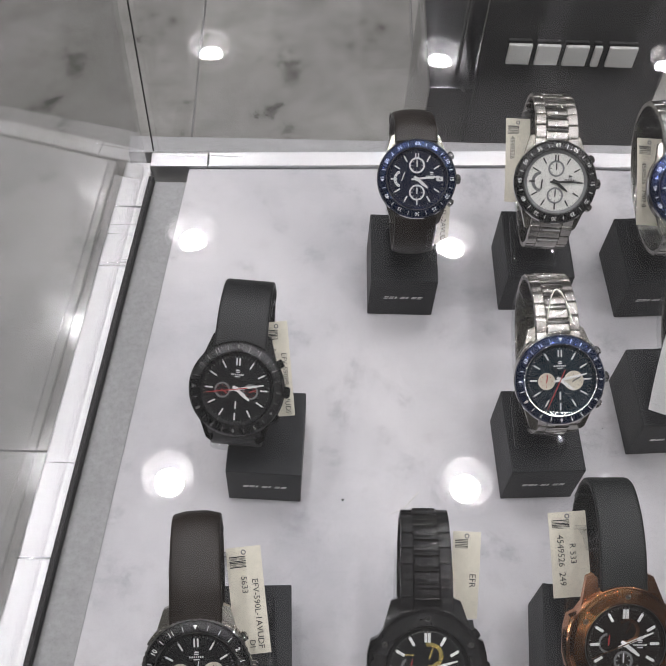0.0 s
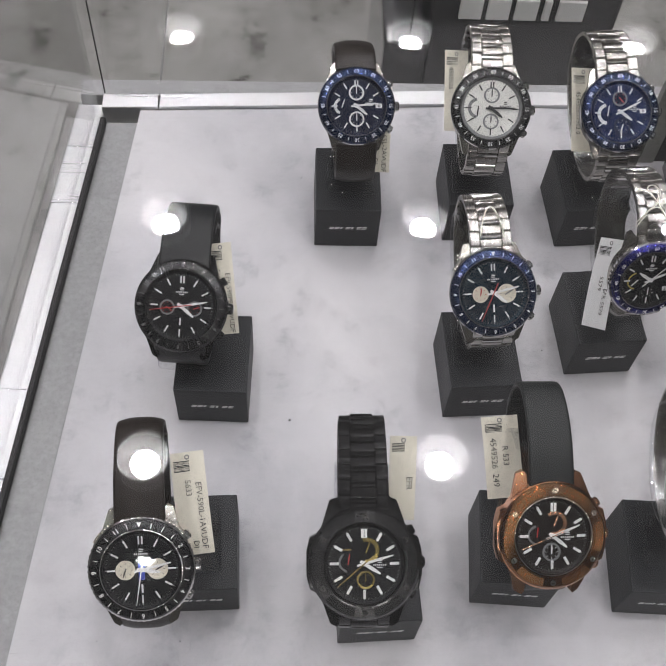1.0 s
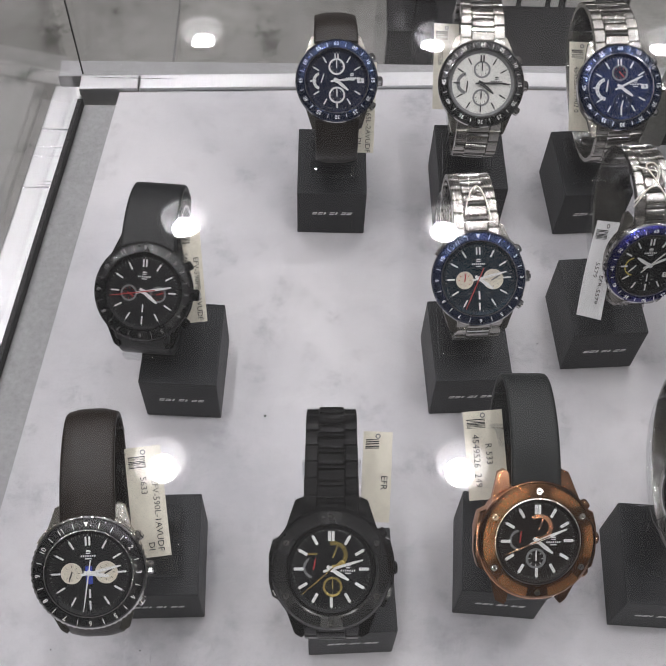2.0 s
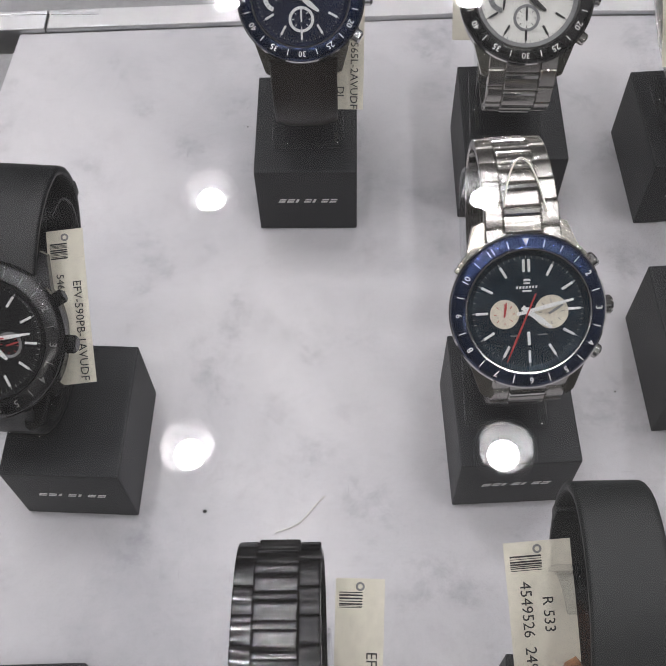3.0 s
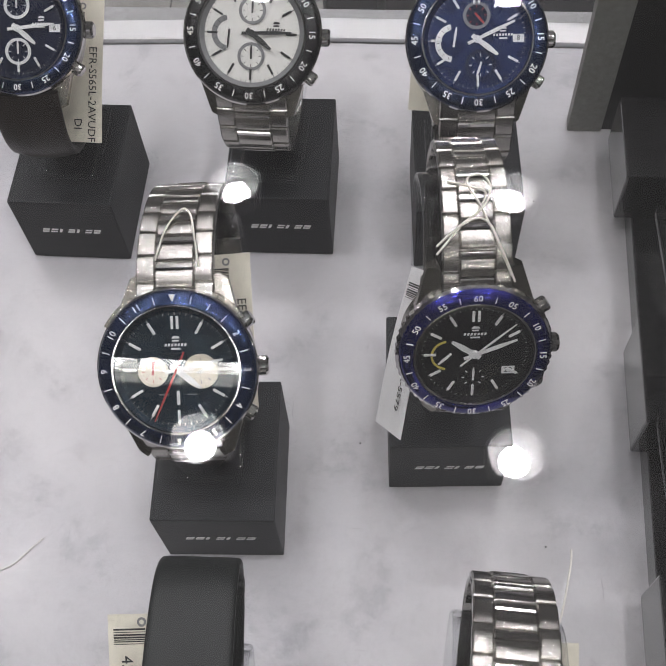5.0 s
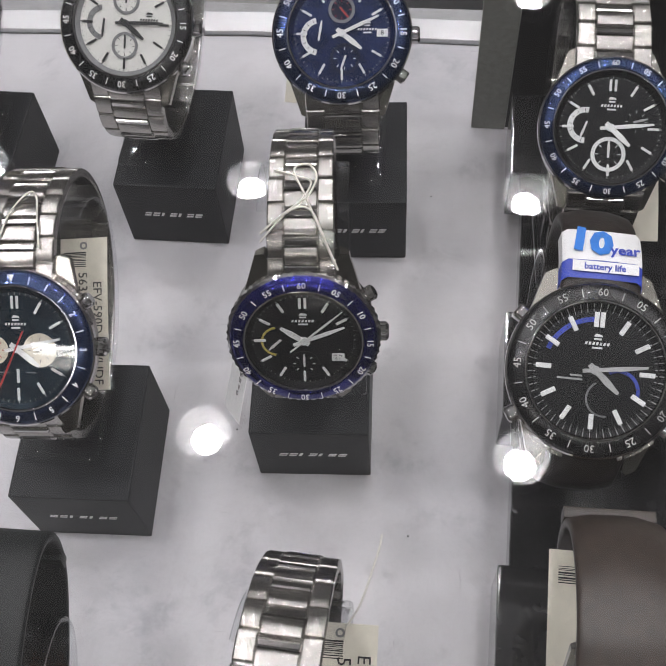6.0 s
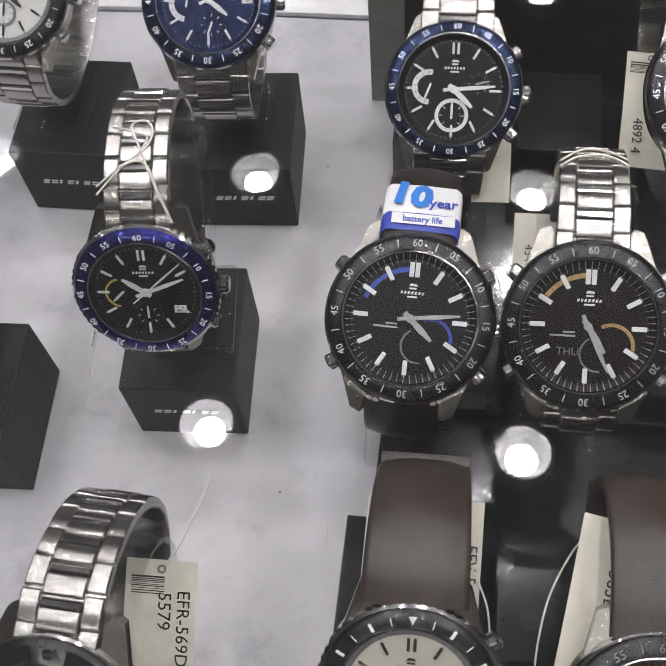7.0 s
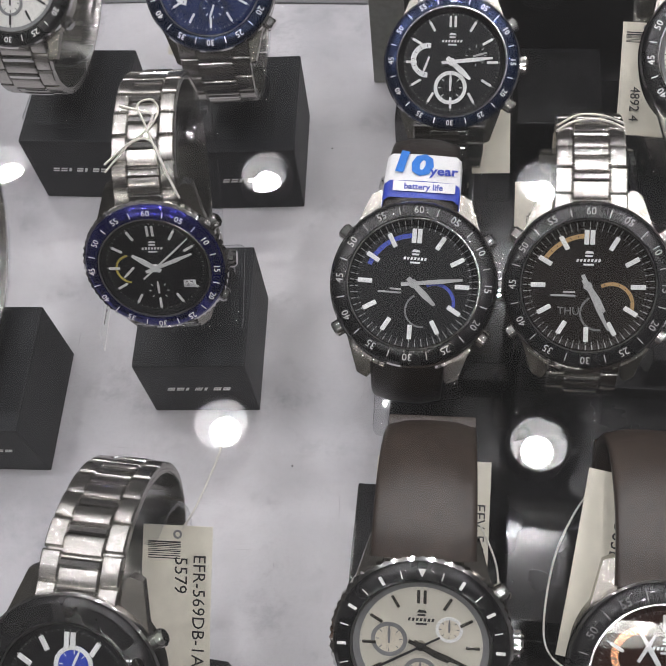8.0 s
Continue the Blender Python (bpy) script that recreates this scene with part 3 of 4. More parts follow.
def sub_arc(watch, x, y, r, a0, a1, mat, needle, at=20.0, wide=0.30):
    ob = put("sub_scale", shared(("arc", r, a0, a1, mat, wide), lambda: mesh_of(arc_band(r * (1 - wide), r, a0, a1, 0.00002, 0.00026), mat)), watch, pose(x, y, 0))
    tick = shared(("arctick", r, wide), lambda: mesh_of(box(-0.00009, 0.00009, r * (1 - wide * 0.8), r * (1 - wide * 0.25), 0.00027, 0.00031), "ink"))
    n = 7
    for k in range(n):
        put("tick", tick, ob, turned(a0 + (a1 - a0) * (k + 0.5) / n))
    put("small_hand", shared(("needle", r, needle), lambda: hand_mesh(r * 0.85, r * 0.11, needle)), ob, turned(at, 0, 0, 0.00030))


def minute_track(r0, r1, mat):
    b = bmesh.new()
    for k in range(60):
        a = 2 * math.pi * k / 60
        w = 0.00009 if k % 5 else 0.00014
        pts = [Vector((sx * w, r)) for sx, r in ((-1, r0), (1, r0), (1, r1), (-1, r1))]
        c, s = math.cos(a), math.sin(a)
        b.faces.new([b.verts.new((p.x * c + p.y * s, -p.x * s + p.y * c, 0.00009)) for p in pts])
    return mesh_of(b, mat)


def watch_pose(at, tilt, turn, roll):
    return Matrix.Translation(at) @ Matrix.Rotation(radians(turn), 4, "Z") @ Matrix.Rotation(radians(tilt), 4, "X") @ Matrix.Rotation(radians(-roll), 4, "Z")


def watch(label, at, R=0.0235, tilt=32.0, turn=0.0, roll=0.0, metal="steel", case="warm_steel", bezel="black_ring", dial="dial_black", mark="lume",
          hands="lume", wear="bracelet", strap_mat="leather", sewn=False, numbers="60", number_mat="lume", wide_marks=False, subs=(), hour=125.0, minute=82.0,
          second=None, second_mat="lume", screws=0, knurl=0, dial_r=0.79, pushers=True, date=None, clasp_pad="clear", width=0.0245, accent=None, cuff=True, reach=1.0, low=1.0, both_sides=False, foot=(0.0, 0.0), bulky=False, ridges=()):
    """A wrist watch on its clear cuff; 'at' is the middle of the dial. The dial faces the shopper, tilted off the level by 'tilt'."""
    thing = tagged(new("wrist_watch"), label, "wrist watch", "wrist watches in the case")
    thing.matrix_basis = watch_pose(at, tilt, turn, roll)
    # a low watch has a flatter loop, so that it stays above its stand
    lean, upright = math.sin(radians(tilt)), math.cos(radians(tilt))
    deep = round(min(1.0, min((at[2] - 0.0425 + y * lean) / (-z * upright) for y, z in LOOP)), 3)
    D = R * dial_r
    put("case", shared(("case", R, case), lambda: case_mesh(R, case)), thing)
    put("dial", shared(("dial", D, dial), lambda: mesh_of(puck(D + 0.0004, -0.0005, 0.0, 48), dial)), thing)
    n = 120 if knurl else 72
    bz = put("bezel", shared(("bezel", R, dial_r, bezel, knurl), lambda: mesh_of(lathe(
        [(D, 0.0012), (D + 0.0004, 0.0021), (R - 0.0014, 0.0016), (R - 0.0003, 0.0006), (R, 0.0000), (R, -0.0008), (D, -0.0008)], n), bezel, 35)), thing)
    put("inner_ring", shared(("rim", D, metal), lambda: mesh_of(lathe([(D + 0.0001, 0.0), (D + 0.0001, 0.00165), (D - 0.0003, 0.00165), (D - 0.0007, 0.0)], 64), "polished" if case != "black_metal" else "black_metal", 35)), bz)
    put("outer_ring", shared(("outer", R, case, knurl), lambda: mesh_of(lathe([(R - 0.0004, 0.0004), (R + (0.0010 if knurl else 0.0005), -0.0006), (R + (0.0010 if knurl else 0.0005), -0.0026), (R - 0.001, -0.0026), (R - 0.001, -0.0004)], n, teeth=knurl, depth=0.0005),
                                                                         "polished" if case == "warm_steel" else case, 35)), bz)
    mid, size = (D + R) / 2 - 0.0002, (R - D) * 0.62
    if numbers:
        zz = 0.0020
        for k in range(12):
            if numbers == "60":
                word = "%02d" % (5 * k) if k else "60"
                body = word
            elif numbers == "12":
                body = str(k) if k else ""
            else:
                body = ""
            if body:
                put("bezel_number", text_mesh(body, size, number_mat), bz, turned(30 * k) @ Matrix.Translation((0, mid, zz)))
            elif k == 0:
                put("bezel_mark", shared(("bm", R, number_mat), lambda: mesh_of(prism([(-0.0010, 0.0012), (0.0010, 0.0012), (0.0, -0.0010)], 0, 0.0001), number_mat)), bz, turned(30 * k) @ Matrix.Translation((0, mid, zz)))
            else:
                put("bezel_mark", shared(("bw", R, number_mat), lambda: mesh_of(box(-0.0004, 0.0004, -size * 0.40, size * 0.40, 0, 0.0001), number_mat)), bz, turned(30 * k) @ Matrix.Translation((0, mid, zz)))
            put("bezel_mark", shared(("bd", R, number_mat), lambda: mesh_of(box(-0.00013, 0.00013, -size * 0.36, size * 0.36, 0, 0.0001), number_mat)), bz, turned(30 * k + 15) @ Matrix.Translation((0, mid, zz)))
    if screws:
        plate = shared(("plates", R, D, bezel), lambda: mesh_of(arc_band(D + 0.0014, R - 0.0013, 12, 48, 0.0012, 0.0023), bezel))
        for k in range(6):
            put("bezel_plate", plate, bz, turned(60 * k))
    if bulky:
        for sx in (-1, 1):
            pts = [(R * 0.80, -0.0150), (R * 0.99, -0.0125), (R * 1.05, -0.0060), (R * 1.05, 0.0060), (R * 0.99, 0.0125), (R * 0.80, 0.0150)]
            put("crown_guard", mesh_of(prism([(sx * x, y) for x, y in pts[::sx]], -0.0080, -0.0012, 0.0009), case, 35), thing)
    for k in range(screws):
        sc = put("screw", shared("screw", lambda: mesh_of(puck(0.0014, 0.0012, 0.0024, 18), "polished", 40)), bz, turned(360 / screws * k) @ Matrix.Translation((0, mid + 0.0001, 0)))
        put("slot", shared("slot", lambda: mesh_of(box(-0.0009, 0.0009, -0.0002, 0.0002, 0.00235, 0.00243), "ink")), sc)
    put("chapter_ring", shared(("chapter", D, dial), lambda: mesh_of(lathe([(D - 0.0006, 0.0001), (D - 0.0006, 0.0011), (D - 0.0022, 0.0001)], 64), dial if dial not in ("dial_white", "dial_cream") else "grey_print", 30)), thing)
    # dial furniture
    w, l = (0.00130, D * 0.22) if wide_marks else (0.00078, D * 0.20)
    mk = shared(("mark", w, l, mark), lambda: mesh_of(box(-w / 2, w / 2, -l / 2, l / 2, 0.0, 0.00045, 0.00010, 1), mark))
    for k in range(12):
        if k == 0:
            for sx in (-0.0008, 0.0008):
                put("hour_marker", mk, thing, turned(0) @ Matrix.Translation((sx, D * 0.73, 0.0001)))
        elif not (date and k == 3):
            put("hour_marker", mk, thing, turned(30 * k) @ Matrix.Translation((0, D * 0.735, 0.0001)))
    put("minute_track", shared(("track", D, mark), lambda: minute_track(D * 0.845, D * 0.885, mark if mark == "ink" else "silver_print")), thing)

    def badge():
        b = bmesh.new()
        prism([(-0.0012, 0.0012), (0.0013, 0.0012), (0.0010, 0.0018), (-0.0006, 0.0020)], 0, 0.0001, bm=b)
        prism([(-0.0010, 0.0003), (0.0010, 0.0003), (0.0010, 0.0008), (-0.0010, 0.0008)], 0, 0.0001, bm=b)
        for i in range(7):
            prism([(-0.0034 + 0.00098 * i, -0.0011), (-0.0028 + 0.00098 * i, -0.0011), (-0.0026 + 0.00098 * i, -0.0003), (-0.0032 + 0.00098 * i, -0.0003)], 0, 0.0001, bm=b)
        prism([(-0.0014, -0.0021), (0.0014, -0.0021), (0.0014, -0.0016), (-0.0014, -0.0016)], 0, 0.0001, bm=b)
        return mesh_of(b, "ink" if dial in ("dial_white", "dial_cream") else "lume")
    if both_sides:
        def slope_ticks():
            b = bmesh.new()
            for k in range(60):
                a = 2 * math.pi * k / 60
                c, sn = math.cos(a), math.sin(a)
                quad = ((-0.00010, D - 0.0019, 0.00036), (0.00010, D - 0.0019, 0.00036), (0.00013, D - 0.0007, 0.00112), (-0.00013, D - 0.0007, 0.00112))
                b.faces.new([b.verts.new((x * c + y * sn, -x * sn + y * c, z)) for x, y, z in quad])
            return mesh_of(b, "silver_print")
        put("minute_ticks", shared(("slope", D), slope_ticks), thing)
    for start in (138, 198) if both_sides else ridges:
        fins = bmesh.new()
        for i in range(6):
            fin = box(-0.00085, 0.00085, R * 0.93, R * 1.07, -0.0050, -0.0014, 0.0003)
            fin.transform(turned(start + i * 4.4 - 1.0))
            tmp = bpy.data.meshes.new("fin")
            fin.to_mesh(tmp)
            fins.from_mesh(tmp)
            bpy.data.meshes.remove(tmp)
            fin.free()
        put("lug_ridges", mesh_of(fins, "warm_steel"), thing)
    badge_at = [s for s in subs if s[0] == "badge"]
    bx, by = badge_at[0][1:3] if badge_at else (0.0, D * 0.42)
    put("logo_mark", shared(("badge", dial in ("dial_white", "dial_cream")), badge), thing, pose(bx, by, 0.0001), "logo of plain bars")
    for s in subs:
        if s[0] == "ring":
            sub_dial(thing, *s[1:])
        elif s[0] == "arc":
            sub_arc(thing, *s[1:])
        elif s[0] == "bar":
            put("printed_bar", shared(("bar",) + s[3:], lambda: mesh_of(box(-s[3] / 2, s[3] / 2, -s[4] / 2, s[4] / 2, 0.00005, 0.00016), s[5])), thing, pose(s[1], s[2], 0))
        elif s[0] == "word":
            put("printed_word", text_mesh(s[3], s[4], s[5]), thing, pose(s[1], s[2], 0.00012))
    if date:
        dw = put("date_window", shared("datewin", lambda: mesh_of(box(-0.0019, 0.0019, -0.0013, 0.0013, 0.00005, 0.0002), "lume")), thing, pose(D * 0.74, 0, 0) if len(date) < 3 else pose(date[1], date[2], 0))
        put("date_number", text_mesh(date if isinstance(date, str) else date[0], 0.0024, "ink"), dw, pose(0, 0, 0.00022))
    put("hour_hand", shared(("hh", D, hands), lambda: hand_mesh(D * 0.46, 0.00150, hands)), thing, turned(hour, 0, 0, 0.00075))
    put("minute_hand", shared(("mh", D, hands), lambda: hand_mesh(D * 0.74, 0.00105, hands)), thing, turned(minute, 0, 0, 0.00095))
    if second is not None:
        put("second_hand", shared(("sh", D, second_mat), lambda: hand_mesh(D * 0.88, 0.0005, second_mat, 0.35)), thing, turned(second, 0, 0, 0.00115))
    put("hand_hub", shared(("hub", hands), lambda: mesh_of(puck(0.0012, 0.0001, 0.0013, 16), hands, 40)), thing)
    cr = put("crystal", shared(("crystal", D), lambda: mesh_of(puck(D - 0.0004, 0.00145, 0.0018, 48), "crystal")), thing, label="clear flat crystal")
    # crown and pushers
    crown = lathe([(0.0001, 0), (0.0030, 0), (0.0030, 0.0040), (0.0022, 0.0048), (0.0001, 0.0048)], 30, teeth=15, depth=0.0003)
    cm = case if case != "warm_steel" else "polished"
    put("crown", shared(("crown", cm), lambda: mesh_of(crown, cm, 35)), thing, Matrix.Translation((R * 0.93, 0, -0.0045)) @ Matrix.Rotation(radians(90), 4, "Y"))
    if pushers:
        for a in (56, 124, 236, 304) if both_sides else (56, 124):
            pu = put("pusher", shared(("pusher", cm), lambda: mesh_of(lathe([(0.0001, 0), (0.0013, 0), (0.0013, 0.0022), (0.0024, 0.0022), (0.0024, 0.0046), (0.0018, 0.0052), (0.0001, 0.0052)], 20), cm, 35)), thing,
                     turned(a - 90) @ Matrix.Translation((R * 0.91, 0, -0.0045)) @ Matrix.Rotation(radians(90), 4, "Y"))
    if wear == "bracelet":
        bracelet(thing, metal, metal if accent is None else accent, width * R / 0.0235, reach, low, deep)
    else:
        strap(thing, strap_mat, width * R / 0.0235, reach, low, deep, padded=strap_mat.startswith("leather"), sewn=sewn)
    if cuff:
        hug = 0.86 * min(1.0, max(reach, 0.6) * 0.97)
        inner = [(y * (hug if y > 0 else 0.86) + 0.0015, (z * 0.80 - 0.0085) * deep) for y, z in LOOP]
        c2 = tagged(new("watch_cuff"), "clear acrylic c-shaped cuff holding a watch", "watch cuff", "clear cuffs in the watches")
        c2.matrix_basis = thing.matrix_basis.copy()
        put("band", shared(("cuffband", deep, hug), lambda: band(inner[2:-2], 0.0275, 0.0018, "clear", 0.004)), c2)
        flat = c2.matrix_basis.inverted() @ Matrix.Translation((at[0] + foot[0], at[1] + foot[1], 0)) @ Matrix.Rotation(radians(turn), 4, "Z")
        put("foot_plate", shared("cufffoot", lambda: mesh_of(box(-0.0150, 0.0150, -0.0150, 0.0220, 0.0402, 0.0470, 0.0028, 3), "clear", 40)), c2, flat)
        put("riser", shared("cuffriser", lambda: mesh_of(box(-0.0130, 0.0130, 0.004, 0.0075, 0.0471, 0.0600, 0.0010), "clear", 40)), c2, flat)
    return thing


def tag(label, a, b, width, lines=(), side=1.0, mat="paper", curl=0.0009, name="price_tag", bars=True, spin=0.0):
    """A hanging paper tag from its top middle a to its bottom middle b; its writing runs down its length."""
    A, B = Vector(a), Vector(b)
    d = B - A
    L = d.length
    d.normalize()
    nrm = Vector((0, -0.62, 0.78))
    x = d.cross(nrm).normalized() * -1.0
    if x.x < 0:
        x.negate()
    z = x.cross(-d).normalized()
    y = -d
    m = Matrix((x, y, z)).transposed().to_4x4()
    m = m @ Matrix.Rotation(radians(spin), 4, "Y")
    m.translation = (A + B) / 2
    thing = tagged(new(name), label, "price tag", "paper tags on the watches")
    thing.matrix_basis = m
    b2, rows = bmesh.new(), []
    n = 8
    for i in range(n + 1):
        u = i / n - 0.5
        h = curl * math.cos(u * math.pi)
        rows.append([[b2.verts.new((sx * width / 2, u * L, h + t)) for sx in (-1, 1)] for t in (0.0, 0.0003)])
    for p, q in zip(rows, rows[1:]):
        b2.faces.new((p[1][0], p[1][1], q[1][1], q[1][0]))
        b2.faces.new((p[0][1], p[0][0], q[0][0], q[0][1]))
        for k in (0, 1):
            b2.faces.new((p[0][k], p[1][k], q[1][k], q[0][k]))
    for p in (rows[0], rows[-1]):
        b2.faces.new((p[0][0], p[0][1], p[1][1], p[1][0]))
    part("card", b2, mat, thing)
    for word, size, px, py in lines:
        py -= 0.0025
        put("printed_word", text_mesh(word, size, "ink", 0.00004), thing, Matrix.Translation((px, py, curl + 0.00036)) @ Matrix.Rotation(radians(-90), 4, "Z"))
    if bars:
        b3 = bmesh.new()
        rnd, y0 = random.Random(len(label)), L * 0.31
        while y0 < L * 0.41:
            w = rnd.choice((0.0002, 0.0003, 0.0005))
            h = curl * math.cos(y0 / L * math.pi) + 0.00036
            q = [(-width * 0.42, y0, h), (width * 0.05, y0, h), (width * 0.05, y0 + w, h), (-width * 0.42, y0 + w, h)]
            b3.faces.new([b3.verts.new(v) for v in q])
            y0 += w + rnd.choice((0.0002, 0.0004))
        part("barcode", b3, "ink", thing, "printed barcode bars")
        eye = lathe([(0.0013, 0.0), (0.0013, 0.0002), (0.0007, 0.0002), (0.0007, 0.0)], 16)
        part("eyelet", eye, "grey_print", thing, m=pose(0, L * 0.45, curl * 0.16 + 0.0003))
    return thing


def along(reach, low, places, lift=0.0024):
    """Points laid on a bracelet: across it, and so far along it from the lugs, in the watch's own space."""
    line, out = even(reached(reach, low), 0.001), []
    for x, far in places:
        p, d, u = line[round(far * 1000)]
        n = Vector((-d.y, d.x)) * lift
        out.append(Vector((x, p.x + n.x, p.y + n.y)))
    return out


def thread(label, pts, r=0.00030):
    ob = tagged(part("tag_string", tube(spline(pts, 8), r), "thread", smooth=80), label, "string", "strings of the paper tags")
    return ob


# ---------------------------------------------------------------- watches on the white deck
for x, y, turn in ((0.0200, 0.0020, 0), (-0.0630, -0.1300, -2), (0.1070, 0.0080, 1), (0.1840, 0.0055, 4), (0.0985, -0.1250, 3), (0.1780, -0.0940, 4),
                   (-0.0646, -0.2455, 2), (0.0316, -0.2624, 3), (0.1057, -0.2425, -4), (0.1858, -0.2475, -3)):
    stand_block(x, y, turn)

watch("navy chronograph watch with dark brown leather strap", (0.0209, 0.0255, 0.1111), width=0.0257, R=0.0227, reach=0.60, low=1.9, tilt=36.4, bezel="navy", dial="dial_navy", wear="strap", strap_mat="leather_black", turn=1.2, roll=-0.7,
      subs=(("ring", 0, 0.0078, 0.0046, "dial_navy", "lume", "lume", 0), ("ring", 0, -0.0078, 0.0046, "dial_navy", "lume", "lume", 0), ("arc", -0.0085, 0, 0.0050, 200, 340, "lume", "lume"), ("badge", 0.0085, 0.0022)), hour=130, minute=84, date="6")
watch("black resin chronograph watch with black strap and red hands", (-0.0771, -0.1030, 0.0891), R=0.0252, number_mat="grey_print", reach=1.11, width=0.0264, tilt=33.5, turn=-6.5, roll=-2.2, case="black_metal", bezel="black_ring", wear="strap", strap_mat="rubber", metal="black_metal",
      numbers="12", subs=(("ring", -0.0075, -0.001, 0.0042, "dial_black", "grey_print", "red", 120), ("ring", 0.0075, -0.001, 0.0042, "dial_black", "grey_print", "red", 70), ("bar", 0, -0.0085, 0.0008, 0.0040, "lume")), second=260, second_mat="red", hour=128, minute=78)
watch("steel chronograph watch with white dial and black bezel", (0.1028, 0.0289, 0.1078), width=0.0251, reach=1.00, R=0.0240, low=1.5, tilt=36.6, turn=-1.5, roll=-0.4, dial="dial_white", mark="ink", hands="ink", bezel="black_ring", number_mat="lume",
      subs=(("ring", 0, 0.0078, 0.0048, "dial_white", "grey_print", "ink", 0), ("ring", 0, -0.0078, 0.0048, "dial_white", "grey_print", "ink", 0), ("arc", -0.0080, 0, 0.0062, 190, 350, "grey_print", "ink", 185), ("badge", 0.0085, 0.0022)), hour=128, minute=88)
watch("steel chronograph watch with bright blue dial and blue bezel", (0.1805, 0.0255, 0.1108), width=0.0259, reach=1.00, R=0.0238, low=1.5, tilt=34.0, turn=4.1, roll=-0.3, dial="dial_blue", bezel="navy",
      subs=(("ring", 0, 0.0080, 0.0046, "dial_navy", "grey_print", "red", 140), ("arc", -0.0078, -0.001, 0.0064, 190, 350, "lume", "lume", 10), ("ring", 0.0010, -0.0085, 0.0052, "dial_blue", "dial_navy", "lume", 200), ("badge", 0.0088, 0.002)), hour=128, minute=66, date="8")
watch("steel chronograph watch with blue bezel and cream sub dials", (0.0937, -0.0988, 0.1002), ridges=(30, 304), reach=0.98, R=0.0238, width=0.0233, tilt=36.6, turn=0.4, roll=-3.4, dial="dial_teal", bezel="navy", numbers="12", dial_r=0.81,
      subs=(("ring", -0.0072, -0.0006, 0.0045, "cream", "cream", "red", 10), ("ring", 0.0072, -0.0006, 0.0052, "cream", "cream", "grey_print", 60), ("bar", 0, -0.0085, 0.0009, 0.0042, "lume"), ("bar", -0.0042, -0.0075, 0.003, 0.0004, "grey_print"), ("bar", 0.0042, -0.0075, 0.003, 0.0004, "grey_print")),
      second=205, second_mat="red", hour=128, minute=78)
watch("steel chronograph watch with violet blue bezel and black dial", (0.1808, -0.0905, 0.1032), foot=(0.0, 0.024), reach=0.83, R=0.0221, width=0.0212, tilt=62.3, turn=6.5, roll=1.7, dial="dial_black", bezel="violet", knurl=60, numbers="60", dial_r=0.80,
      subs=(("arc", -0.0075, -0.0005, 0.0052, 190, 350, "yellow", "lume", 225, 0.12), ("ring", 0, -0.0085, 0.0045, "dial_black", "dial_black", "lume", 0), ("bar", 0.0065, 0.002, 0.003, 0.0003, "grey_print")), hour=305, minute=68, second=48, date=("20", 0.0102, -0.0062))
watch("steel diver style watch with cream sub dials and brown leather strap", (-0.0869, -0.2493, 0.0863), ridges=(30, 304), foot=(0.020, 0.026), R=0.0248, reach=1.42, width=0.0233, tilt=34.0, turn=2.5, roll=-0.9, bezel="black_ring", knurl=60, numbers="12", wear="strap", strap_mat="leather_black",
      subs=(("ring", -0.0076, 0, 0.0047, "cream", "cream", "ink", 200), ("ring", 0.0076, 0, 0.0050, "cream", "cream", "ink", 60), ("bar", 0.0, -0.001, 0.0030, 0.0080, "azure"), ("bar", 0, -0.0092, 0.0009, 0.004, "lume")), hour=100, minute=78, second=190)
watch("large black steel chronograph watch with gold accents", (0.0199, -0.2449, 0.0822), foot=(0.010, 0.008), bulky=True, width=0.0224, R=0.0269, reach=1.52, tilt=25.7, turn=-3.2, roll=-3.7, case="black_metal", metal="black_metal", bezel="black_ring", screws=6, numbers="", dial_r=0.74, wide_marks=True,
      subs=(("arc", 0.0012, 0.0062, 0.0062, -20, 190, "gold", "gold", 20), ("ring", 0.0006, -0.0078, 0.0044, "dial_black", "gold", "gold", 0), ("arc", -0.0078, 0.0006, 0.0048, 190, 330, "grey_print", "red", 10, 0.2), ("bar", -0.0090, 0.0066, 0.0055, 0.0007, "gold"), ("badge", 0.0075, 0.0)),
      hour=122, minute=74, second=230, second_mat="gold")
watch("rose gold chronograph watch with black rubber strap", (0.1119, -0.2336, 0.0908), foot=(0.0, 0.012), bulky=True, R=0.0264, reach=1.56, tilt=34.4, turn=7.0, roll=5.5, case="rose", metal="rose", bezel="rose_dark", screws=6, numbers="", dial_r=0.74, dial="dial_brown", wear="strap", strap_mat="rubber_soft", wide_marks=True,
      subs=(("arc", 0.0010, 0.0062, 0.0060, -40, 200, "rose", "rose", 20), ("ring", -0.0004, -0.0080, 0.0046, "dial_brown", "grey_print", "lume", 0), ("arc", -0.0078, 0.0004, 0.0048, 180, 350, "grey_print", "red", 5, 0.2), ("badge", 0.0075, 0.0)),
      hour=128, minute=68, second=248, second_mat="rose", width=0.0202)
